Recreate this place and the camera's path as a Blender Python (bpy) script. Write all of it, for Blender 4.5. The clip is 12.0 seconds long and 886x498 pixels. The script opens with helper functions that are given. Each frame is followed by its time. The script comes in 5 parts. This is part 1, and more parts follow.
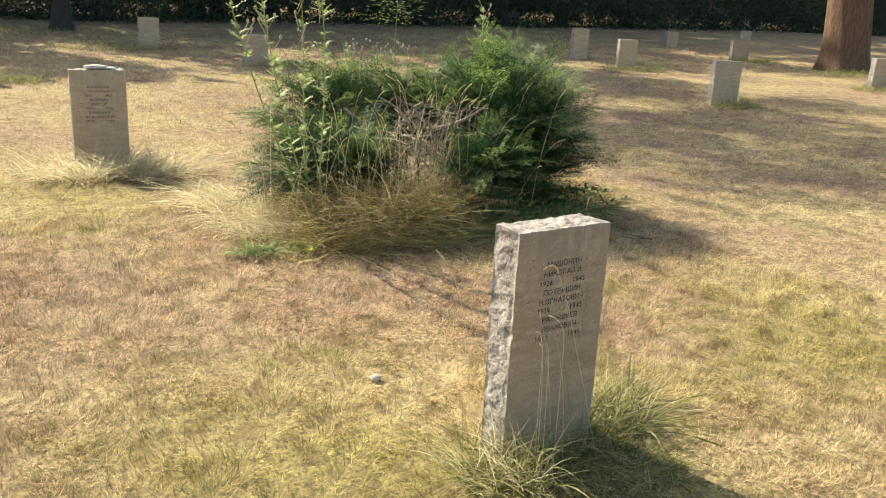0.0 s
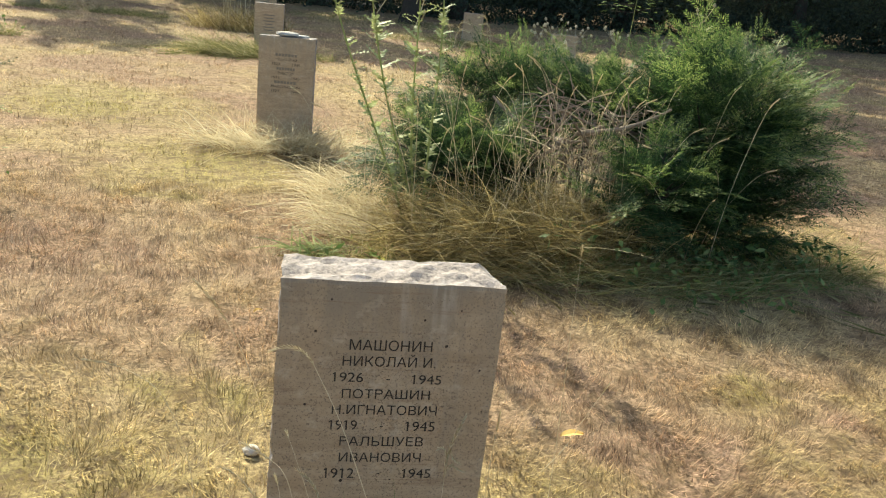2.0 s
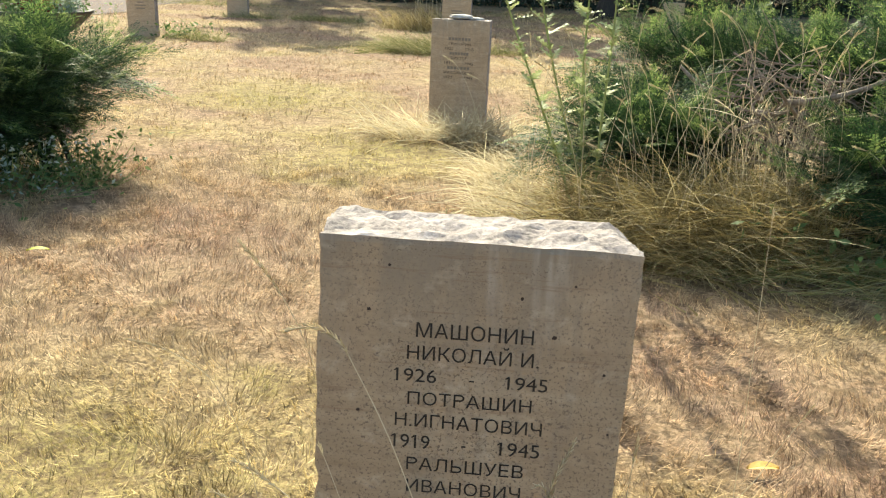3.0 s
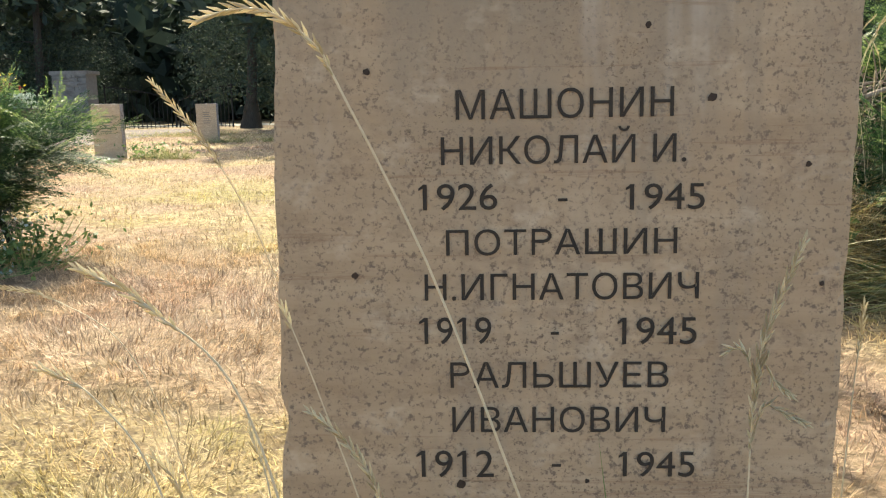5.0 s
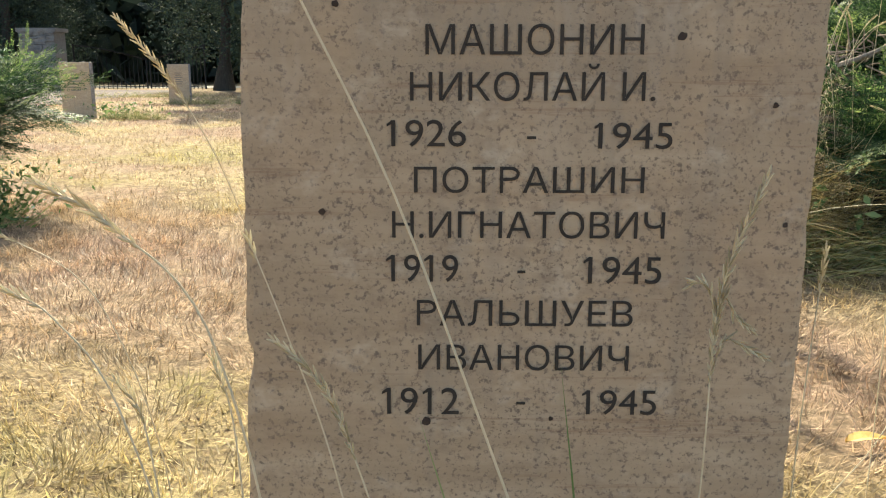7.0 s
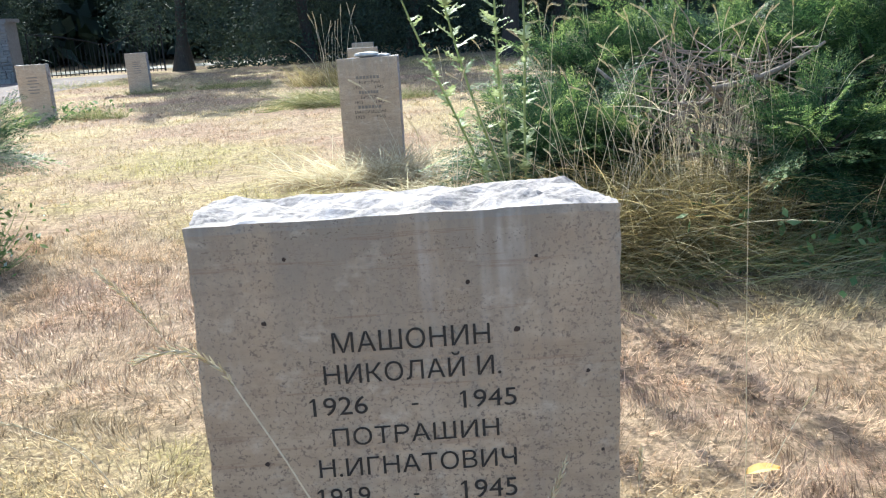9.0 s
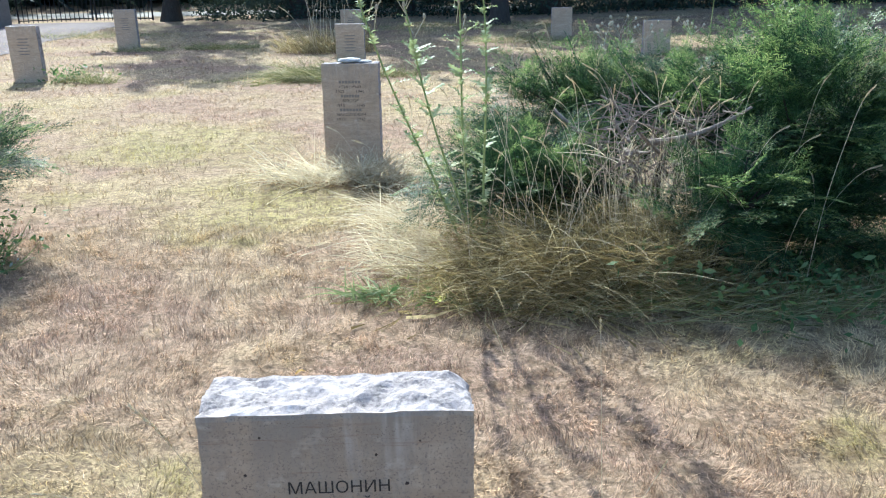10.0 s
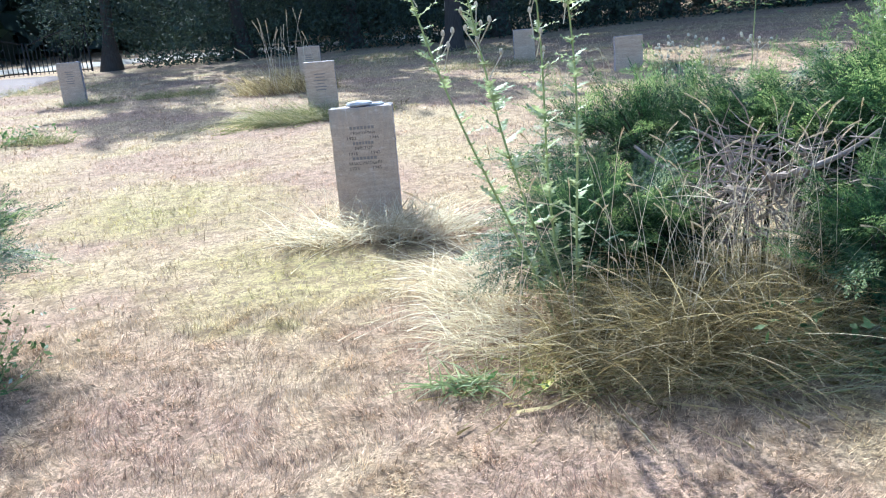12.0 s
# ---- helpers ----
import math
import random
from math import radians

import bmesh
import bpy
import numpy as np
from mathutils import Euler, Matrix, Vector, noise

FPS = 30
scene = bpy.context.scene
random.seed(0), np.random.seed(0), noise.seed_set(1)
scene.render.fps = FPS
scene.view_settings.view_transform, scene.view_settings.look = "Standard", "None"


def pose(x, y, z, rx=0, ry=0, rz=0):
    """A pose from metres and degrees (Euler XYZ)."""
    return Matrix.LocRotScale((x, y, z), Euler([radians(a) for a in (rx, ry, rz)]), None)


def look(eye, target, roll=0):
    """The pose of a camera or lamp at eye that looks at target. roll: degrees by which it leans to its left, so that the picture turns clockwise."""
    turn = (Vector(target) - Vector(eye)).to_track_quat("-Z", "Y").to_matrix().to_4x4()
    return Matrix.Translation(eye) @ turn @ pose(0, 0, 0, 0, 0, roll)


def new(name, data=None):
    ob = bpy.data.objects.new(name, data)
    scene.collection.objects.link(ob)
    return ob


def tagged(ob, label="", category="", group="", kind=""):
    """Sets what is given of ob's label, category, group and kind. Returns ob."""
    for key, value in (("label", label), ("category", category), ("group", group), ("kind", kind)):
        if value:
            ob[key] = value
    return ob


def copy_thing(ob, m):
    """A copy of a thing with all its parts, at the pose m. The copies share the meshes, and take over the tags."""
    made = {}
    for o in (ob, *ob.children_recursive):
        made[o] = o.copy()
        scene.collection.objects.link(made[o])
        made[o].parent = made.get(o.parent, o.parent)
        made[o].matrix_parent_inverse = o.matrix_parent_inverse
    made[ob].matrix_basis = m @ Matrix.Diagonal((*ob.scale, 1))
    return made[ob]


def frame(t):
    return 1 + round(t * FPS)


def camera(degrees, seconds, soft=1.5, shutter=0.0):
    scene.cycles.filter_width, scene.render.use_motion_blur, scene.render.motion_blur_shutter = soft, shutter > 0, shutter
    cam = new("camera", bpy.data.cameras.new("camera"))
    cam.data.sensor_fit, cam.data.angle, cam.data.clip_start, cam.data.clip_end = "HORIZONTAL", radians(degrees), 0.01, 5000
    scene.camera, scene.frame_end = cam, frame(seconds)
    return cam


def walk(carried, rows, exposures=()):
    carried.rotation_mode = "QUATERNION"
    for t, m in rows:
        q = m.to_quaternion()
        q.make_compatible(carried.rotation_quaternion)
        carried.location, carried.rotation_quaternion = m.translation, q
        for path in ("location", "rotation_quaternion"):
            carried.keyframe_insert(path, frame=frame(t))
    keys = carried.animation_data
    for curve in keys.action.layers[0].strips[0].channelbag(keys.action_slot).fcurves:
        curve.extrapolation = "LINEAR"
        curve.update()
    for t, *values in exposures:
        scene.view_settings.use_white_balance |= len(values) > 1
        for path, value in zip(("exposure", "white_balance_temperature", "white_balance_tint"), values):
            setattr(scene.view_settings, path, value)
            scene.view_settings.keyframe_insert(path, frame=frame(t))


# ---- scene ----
cam = camera(55.9, 12.0, 1.15)

PATH = [
    (0, (-0.034, -0.185, 1.859), (1.056, 1.384, 1.267), 3.5),
    (0.5, (0.597, -0.027, 1.842), (1.522, 1.595, 1.125), 3.8),
    (1, (1.139, 0.067, 1.788), (1.84, 1.798, 1.072), 4.5),
    (1.5, (1.602, 0.225, 1.71), (2.112, 2.047, 1.062), 6.0),
    (2, (1.994, 0.52, 1.615), (2.325, 2.392, 0.993), 6.1),
    (2.5, (2.199, 0.791, 1.526), (2.193, 2.685, 0.883), 4.3),
    (2.7, (2.232, 0.868, 1.479), (2.124, 2.752, 0.818), 3.5),
    (4.3, (2.121, 1.422, 0.882), (2.0, 3.384, 0.515), -0.1),
    (4.5, (2.115, 1.427, 0.868), (2.0, 3.394, 0.525), -0.5),
    (5, (2.126, 1.454, 0.846), (2.029, 3.421, 0.5), -1.1),
    (5.5, (2.141, 1.458, 0.837), (2.069, 3.42, 0.459), -0.6),
    (6, (2.139, 1.451, 0.82), (2.094, 3.41, 0.42), -0.0),
    (6.5, (2.132, 1.449, 0.815), (2.099, 3.406, 0.4), 0.2),
    (6.7, (2.131, 1.451, 0.817), (2.095, 3.406, 0.396), 0.2),
    (8.3, (2.171, 1.429, 0.847), (2.116, 3.383, 0.424), -2.4),
    (8.5, (2.184, 1.403, 0.917), (2.115, 3.336, 0.409), -3.0),
    (8.7, (2.193, 1.372, 1.016), (2.18, 3.31, 0.522), -3.3),
    (9, (2.229, 1.27, 1.188), (2.246, 3.199, 0.663), -3.7),
    (9.2, (2.239, 1.174, 1.334), (2.271, 3.097, 0.785), -3.6),
    (9.5, (2.252, 1.002, 1.567), (2.288, 2.916, 0.988), -3.3),
    (10, (2.351, 0.88, 1.715), (2.403, 2.775, 1.078), -1.0),
    (10.5, (2.341, 0.967, 1.738), (2.264, 2.857, 1.087), -1.0),
    (11, (2.22, 1.157, 1.686), (2.058, 3.048, 1.054), -2.1),
    (11.5, (1.931, 1.321, 1.792), (1.914, 3.23, 1.197), -4.0),
    (12, (1.715, 1.68, 1.749), (1.89, 3.585, 1.164), -4.7),
]
EXPOSURES = [(0, 1.10, 6950, -3), (0.5, 0.88, 6950, -3), (1.5, 0.88, 6900, -3), (2.7, 1.07, 6800, -3), (4.3, 1.46, 6800, 0), (5.5, 1.46, 6800, 0), (6.7, 1.30, 6800, 0), (8.3, 1.46, 5680, -1), (9.0, 1.39, 5380, 0), (9.5, 1.22, 5140, 0), (11, 1.24, 4980, 4), (12, 1.49, 4850, 5)]
walk(cam, [(t, look(eye, target, roll)) for t, eye, target, roll in PATH], EXPOSURES)

# ---- sky and sun: late summer sun ahead of the walker, a little to the left ----
SUN_ELEV, SUN_AZ = radians(38), radians(-17)
world = bpy.data.worlds.new("world")
scene.world = world
world.use_nodes = True
wn = world.node_tree.nodes
sky = wn.new("ShaderNodeTexSky")
sky.sky_type, sky.sun_disc = "NISHITA", False
sky.air_density, sky.dust_density = 0.8, 3.0
sky.sun_elevation, sky.sun_rotation = SUN_ELEV, SUN_AZ
world.node_tree.links.new(sky.outputs[0], wn["Background"].inputs[0])
wn["Background"].inputs[1].default_value = 0.15
sun_data = bpy.data.lights.new("sun", "SUN")
sun_data.energy, sun_data.angle, sun_data.color = 4.6, radians(0.6), (1.0, 0.9, 0.74)
sun = new("sun", sun_data)
SUN_DIR = Vector((math.sin(SUN_AZ) * math.cos(SUN_ELEV), math.cos(SUN_AZ) * math.cos(SUN_ELEV), math.sin(SUN_ELEV)))
sun.matrix_world = look(SUN_DIR * 60, (0, 0, 0))

rng = np.random.default_rng(7)


# ---- materials ----
def nodes_of(name):
    m = bpy.data.materials.new(name)
    m.use_nodes = True
    nt = m.node_tree
    return m, nt, nt.nodes["Principled BSDF"], nt.nodes["Material Output"]


def add(nt, kind, **inputs):
    n = nt.nodes.new(kind)
    for k, v in inputs.items():
        n.inputs[k.replace("_", " ")].default_value = v
    return n


def ramp(nt, source, stops):
    r = nt.nodes.new("ShaderNodeValToRGB")
    el = r.color_ramp.elements
    while len(el) < len(stops):
        el.new(0.5)
    for e, (p, c) in zip(el, stops):
        e.position, e.color = p, (*c, 1) if len(c) == 3 else c
    nt.links.new(source, r.inputs[0])
    return r.outputs[0]


def noise_tex(nt, scale, detail=4, rough=0.6, stretch=None):
    n = add(nt, "ShaderNodeTexNoise", Scale=scale, Detail=detail, Roughness=rough)
    g = nt.nodes.new("ShaderNodeNewGeometry")
    src = g.outputs["Position"]
    if stretch:
        mp = nt.nodes.new("ShaderNodeMapping")
        mp.inputs["Scale"].default_value = stretch
        nt.links.new(src, mp.inputs[0])
        src = mp.outputs[0]
    nt.links.new(src, n.inputs["Vector"])
    return n.outputs[0]


def mix(nt, fac, a, b, mode="MIX"):
    n = nt.nodes.new("ShaderNodeMix")
    n.data_type, n.blend_type = "RGBA", mode
    for sock, v in ((n.inputs[0], fac), (n.inputs[6], a), (n.inputs[7], b)):
        if isinstance(v, (int, float)):
            sock.default_value = v
        elif isinstance(v, tuple):
            sock.default_value = (*v, 1)
        else:
            nt.links.new(v, sock)
    return n.outputs[2]


def bump(nt, shader, height, strength, distance=0.01):
    b = add(nt, "ShaderNodeBump", Strength=strength, Distance=distance)
    nt.links.new(height, b.inputs["Height"])
    nt.links.new(b.outputs[0], shader.inputs["Normal"])


def leaf_mat(name, stops, rough=0.6, through_light=0.35, patch=None):
    """Thin leaves and blades: each piece its own shade, some light shines through."""
    m, nt, p, out = nodes_of(name)
    g = nt.nodes.new("ShaderNodeNewGeometry")
    col = ramp(nt, g.outputs["Random Per Island"], stops)
    if patch:
        col = mix(nt, ramp(nt, noise_tex(nt, patch[0]), [(0.4, (0, 0, 0)), (0.62, (1, 1, 1))]), col, mix(nt, 0.55, col, patch[1]))
    nt.links.new(col, p.inputs["Base Color"])
    p.inputs["Roughness"].default_value = rough
    p.inputs["Specular IOR Level"].default_value = 0.3
    if through_light:
        tr = nt.nodes.new("ShaderNodeBsdfTranslucent")
        nt.links.new(col, tr.inputs[0])
        ms = nt.nodes.new("ShaderNodeMixShader")
        ms.inputs[0].default_value = through_light
        nt.links.new(p.outputs[0], ms.inputs[1])
        nt.links.new(tr.outputs[0], ms.inputs[2])
        nt.links.new(ms.outputs[0], out.inputs[0])
    return m


def rough_mat(name, stops, scale=8, rough=0.9, relief=0.3, fine=60, metal=0.0, distance=0.01, stretch=None):
    m, nt, p, out = nodes_of(name)
    big = noise_tex(nt, scale, 5, 0.65, stretch)
    small = noise_tex(nt, fine, 4, 0.7)
    col = ramp(nt, mix(nt, 0.4, big, small), stops)
    nt.links.new(col, p.inputs["Base Color"])
    p.inputs["Roughness"].default_value, p.inputs["Metallic"].default_value = rough, metal
    bump(nt, p, mix(nt, 0.5, big, small), relief, distance)
    return m


STRAW, PINK, OLIVE, THATCH = (0.56, 0.44, 0.245), (0.425, 0.29, 0.205), (0.37, 0.33, 0.10), (0.15, 0.108, 0.068)


def spots(nt, places):
    """Frayed round patches of the lawn: middle and reach."""
    g = nt.nodes.new("ShaderNodeNewGeometry")
    n = add(nt, "ShaderNodeTexNoise", Scale=1.6, Detail=5.0, Roughness=0.7)
    nt.links.new(g.outputs["Position"], n.inputs["Vector"])
    total = None
    for x, y, r in places:
        d = nt.nodes.new("ShaderNodeVectorMath")
        d.operation = "DISTANCE"
        nt.links.new(g.outputs["Position"], d.inputs[0])
        d.inputs[1].default_value = (x, y, 0.0)
        m = nt.nodes.new("ShaderNodeMath")
        m.operation = "MULTIPLY_ADD"
        nt.links.new(n.outputs[0], m.inputs[0])
        m.inputs[1].default_value = 2.2 * r
        nt.links.new(d.outputs["Value"], m.inputs[2])
        k = add(nt, "ShaderNodeMapRange", From_Min=1.25 * r, From_Max=2.0 * r, To_Min=0.75, To_Max=0.0)
        nt.links.new(m.outputs[0], k.inputs["Value"])
        if total is None:
            total = k.outputs[0]
        else:
            s = nt.nodes.new("ShaderNodeMath")
            s.operation = "MAXIMUM"
            nt.links.new(total, s.inputs[0])
            nt.links.new(k.outputs[0], s.inputs[1])
            total = s.outputs[0]
    return total


def turf_colour(nt):
    """Burnt lawn: straw, pinkish bare thatch and patches that stayed green."""
    a = ramp(nt, noise_tex(nt, 0.55, 3, 0.55), [(0.40, (0, 0, 0)), (0.60, (1, 1, 1))])
    b = ramp(nt, noise_tex(nt, 0.9, 4, 0.6, (1, 1, 0.01)), [(0.58, (0, 0, 0)), (0.72, (0.8, 0.8, 0.8))])
    c = mix(nt, a, STRAW, PINK)
    c = mix(nt, spots(nt, [(0.9, 4.7, 2.4), (3.0, 3.6, 1.5)]), c, PINK)
    c = mix(nt, b, c, OLIVE)
    c = mix(nt, spots(nt, [(4.4, 2.3, 1.5), (1.1, 2.5, 1.5), (1.3, 7.3, 1.4), (2.7, 2.4, 0.9), (-0.2, 9.5, 1.6)]), c, OLIVE)
    clump = ramp(nt, noise_tex(nt, 6.5, 4, 0.65, (1, 1, 0.3)), [(0.36, (0.50, 0.46, 0.42)), (0.52, (1.0, 1.0, 1.0)), (0.7, (1.18, 1.16, 1.12))])
    return mix(nt, 1.0, c, clump, "MULTIPLY")


def ground_mat():
    m, nt, p, out = nodes_of("dry_turf")
    col = turf_colour(nt)
    fine = noise_tex(nt, 45, 6, 0.75)
    mid = noise_tex(nt, 9, 5, 0.7)
    col = mix(nt, ramp(nt, fine, [(0.36, (1, 1, 1)), (0.58, (0, 0, 0))]), col, THATCH)
    col = mix(nt, ramp(nt, mid, [(0.45, (0, 0, 0)), (0.75, (0.5, 0.5, 0.5))]), col, (0.30, 0.21, 0.12))
    nt.links.new(col, p.inputs["Base Color"])
    p.inputs["Roughness"].default_value, p.inputs["Specular IOR Level"].default_value = 0.95, 0.1
    col = mix(nt, ramp(nt, noise_tex(nt, 18, 3, 0.7), [(0.38, (0.85, 0.85, 0.85)), (0.5, (0, 0, 0))]), col, THATCH)
    nt.links.new(col, p.inputs["Base Color"])
    bump(nt, p, mix(nt, 0.5, fine, mid), 0.9, 0.03)
    return m


def blade_mat():
    m, nt, p, out = nodes_of("dry_blades")
    g = nt.nodes.new("ShaderNodeNewGeometry")
    shade = ramp(nt, g.outputs["Random Per Island"], [(0.0, (0.42, 0.39, 0.36)), (0.4, (0.82, 0.80, 0.77)), (1.0, (1.7, 1.65, 1.55))])
    col = mix(nt, 1.0, turf_colour(nt), shade, "MULTIPLY")
    nt.links.new(col, p.inputs["Base Color"])
    p.inputs["Roughness"].default_value, p.inputs["Specular IOR Level"].default_value = 0.6, 0.3
    tr = nt.nodes.new("ShaderNodeBsdfTranslucent")
    nt.links.new(col, tr.inputs[0])
    ms = nt.nodes.new("ShaderNodeMixShader")
    ms.inputs[0].default_value = 0.3
    nt.links.new(p.outputs[0], ms.inputs[1])
    nt.links.new(tr.outputs[0], ms.inputs[2])
    nt.links.new(ms.outputs[0], out.inputs[0])
    return m


def travertine_mat(name="sawn_limestone", light=1.0):
    """Sawn shell limestone: level bedding, small pits, grey run-off from the top."""
    m, nt, p, out = nodes_of(name)
    bed = noise_tex(nt, 3.0, 6, 0.68, (1.6, 1.6, 10))
    cloud = noise_tex(nt, 5, 4, 0.6)
    grain = noise_tex(nt, 190, 3, 0.7)
    col = ramp(nt, bed, [(0.28, (0.31, 0.225, 0.145)), (0.5, (0.385, 0.29, 0.195)), (0.70, (0.45, 0.355, 0.25))])
    col = mix(nt, ramp(nt, cloud, [(0.45, (0, 0, 0)), (0.7, (0.7, 0.7, 0.7))]), col, (0.33, 0.255, 0.175))
    drip = noise_tex(nt, 7, 4, 0.6, (3.2, 1, 0.35))
    col = mix(nt, ramp(nt, drip, [(0.58, (0, 0, 0)), (0.72, (0.5, 0.5, 0.5))]), col, (0.25, 0.21, 0.165))
    col = mix(nt, ramp(nt, grain, [(0.34, (1, 1, 1)), (0.47, (0, 0, 0))]), col, (0.17, 0.13, 0.10))
    mottle = noise_tex(nt, 34, 5, 0.75, (0.8, 1, 1.3))
    col = mix(nt, ramp(nt, mottle, [(0.36, (0.5, 0.5, 0.5)), (0.48, (0, 0, 0))]), col, (0.25, 0.185, 0.13))
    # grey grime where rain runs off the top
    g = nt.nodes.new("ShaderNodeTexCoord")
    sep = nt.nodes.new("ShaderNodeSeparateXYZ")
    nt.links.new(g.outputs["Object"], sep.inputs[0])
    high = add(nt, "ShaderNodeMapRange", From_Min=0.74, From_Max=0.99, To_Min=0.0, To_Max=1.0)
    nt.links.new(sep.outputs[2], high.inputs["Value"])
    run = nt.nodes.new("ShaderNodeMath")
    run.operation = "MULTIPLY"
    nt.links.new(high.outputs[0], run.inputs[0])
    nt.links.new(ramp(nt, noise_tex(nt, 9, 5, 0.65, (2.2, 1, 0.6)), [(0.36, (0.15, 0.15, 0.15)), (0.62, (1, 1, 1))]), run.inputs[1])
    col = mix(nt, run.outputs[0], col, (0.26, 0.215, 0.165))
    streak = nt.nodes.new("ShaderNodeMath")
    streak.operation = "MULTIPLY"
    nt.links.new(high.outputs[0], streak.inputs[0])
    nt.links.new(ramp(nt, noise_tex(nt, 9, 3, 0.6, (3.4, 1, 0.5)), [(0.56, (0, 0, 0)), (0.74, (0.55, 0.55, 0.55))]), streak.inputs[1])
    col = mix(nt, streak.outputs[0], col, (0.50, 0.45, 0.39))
    pit_zone = noise_tex(nt, 7, 3, 0.6, (1, 1, 2.6))
    seam = noise_tex(nt, 4, 5, 0.7, (1, 1, 22))
    col = mix(nt, ramp(nt, seam, [(0.60, (0, 0, 0)), (0.66, (0.42, 0.42, 0.42)), (0.70, (0, 0, 0))]), col, (0.21, 0.125, 0.08))
    pale = noise_tex(nt, 14, 4, 0.7, (1.2, 1, 1.8))
    col = mix(nt, ramp(nt, pale, [(0.57, (0, 0, 0)), (0.70, (0.4, 0.4, 0.4))]), col, (0.54, 0.46, 0.36))
    pits = noise_tex(nt, 360, 2, 0.5, (0.85, 1, 1.1))
    n = nt.nodes.new("ShaderNodeMath")
    n.operation = "MULTIPLY"
    nt.links.new(ramp(nt, pits, [(0.61, (0, 0, 0)), (0.68, (0.58, 0.58, 0.58))]), n.inputs[0])
    nt.links.new(ramp(nt, pit_zone, [(0.48, (0, 0, 0)), (0.64, (1, 1, 1))]), n.inputs[1])
    col = mix(nt, n.outputs[0], col, (0.075, 0.055, 0.042))
    col = mix(nt, 1.0, col, (light * 1.02, light, light * 0.97), "MULTIPLY")
    nt.links.new(col, p.inputs["Base Color"])
    p.inputs["Roughness"].default_value, p.inputs["Specular IOR Level"].default_value = 0.85, 0.25
    b1 = add(nt, "ShaderNodeBump", Strength=0.35, Distance=0.002)
    b1.invert = True
    nt.links.new(n.outputs[0], b1.inputs["Height"])
    b2 = add(nt, "ShaderNodeBump", Strength=0.25, Distance=0.002)
    nt.links.new(grain, b2.inputs["Height"])
    nt.links.new(b1.outputs[0], b2.inputs["Normal"])
    nt.links.new(b2.outputs[0], p.inputs["Normal"])
    return m


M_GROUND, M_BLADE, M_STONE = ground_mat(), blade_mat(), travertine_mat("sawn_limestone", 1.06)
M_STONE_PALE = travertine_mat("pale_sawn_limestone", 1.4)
M_SPLIT = rough_mat("split_limestone", [(0.36, (0.085, 0.073, 0.07)), (0.47, (0.28, 0.24, 0.222)), (0.62, (0.47, 0.415, 0.39))], 16, 0.9, 0.7, 110, distance=0.008)
M_INK = rough_mat("cut_letter", [(0.3, (0.022, 0.017, 0.013)), (0.7, (0.048, 0.037, 0.028))], 80, 0.9, 0.2)
M_BAR = rough_mat("faint_letter", [(0.3, (0.20, 0.165, 0.125)), (0.7, (0.29, 0.24, 0.19))], 80, 0.9, 0.2)
M_PIT = rough_mat("deep_pit", [(0.3, (0.03, 0.018, 0.012)), (0.7, (0.06, 0.04, 0.03))], 80, 0.9, 0.2)
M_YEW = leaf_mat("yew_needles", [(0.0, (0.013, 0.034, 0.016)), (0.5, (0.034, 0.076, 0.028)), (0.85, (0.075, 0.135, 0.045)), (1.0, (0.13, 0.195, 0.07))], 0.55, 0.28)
# Paler needles of young tips, which also carry the sunlit fringe in their colour.
M_YEW_TIP = leaf_mat("yew_young_sunlit_needles", [(0.0, (0.08, 0.14, 0.042)), (0.5, (0.165, 0.24, 0.07)), (1.0, (0.31, 0.365, 0.13))], 0.5, 0.45)
M_WOODS = leaf_mat("woodland_leaves", [(0.0, (0.028, 0.042, 0.034)), (0.6, (0.046, 0.066, 0.046)), (1.0, (0.075, 0.10, 0.055))], 0.85, 0.15)
M_WOOD_SHADE = rough_mat("wood_shade_sheet", [(0.3, (0.02, 0.028, 0.02)), (0.7, (0.06, 0.08, 0.05))], 0.5, 0.95, 0.4, 4, distance=0.5)
M_HAY = leaf_mat("long_dry_grass", [(0.0, (0.09, 0.07, 0.028)), (0.3, (0.24, 0.185, 0.075)), (0.65, (0.43, 0.335, 0.145)), (0.9, (0.60, 0.49, 0.25)), (1.0, (0.72, 0.63, 0.40))], 0.5, 0.5)
M_PALE = leaf_mat("bleached_grass", [(0.0, (0.42, 0.345, 0.21)), (0.5, (0.62, 0.535, 0.355)), (1.0, (0.76, 0.69, 0.51))], 0.5, 0.5)
M_GREEN = leaf_mat("long_green_grass", [(0.0, (0.11, 0.12, 0.04)), (0.4, (0.22, 0.22, 0.08)), (0.7, (0.37, 0.34, 0.15)), (1.0, (0.56, 0.49, 0.28))], 0.5, 0.4)
M_HERB = leaf_mat("herb_leaves", [(0.0, (0.06, 0.11, 0.035)), (0.6, (0.13, 0.20, 0.06)), (1.0, (0.26, 0.33, 0.13))], 0.55, 0.4)
M_THISTLE = leaf_mat("thistle_leaves", [(0.0, (0.18, 0.235, 0.09)), (0.6, (0.34, 0.39, 0.18)), (1.0, (0.50, 0.53, 0.32))], 0.55, 0.4)
M_STEM = rough_mat("thistle_stem", [(0.3, (0.20, 0.24, 0.07)), (0.7, (0.33, 0.36, 0.13))], 30, 0.7, 0.3)
M_DOWN = leaf_mat("thistle_down", [(0.0, (0.35, 0.30, 0.22)), (1.0, (0.62, 0.58, 0.46))], 0.8, 0.4)
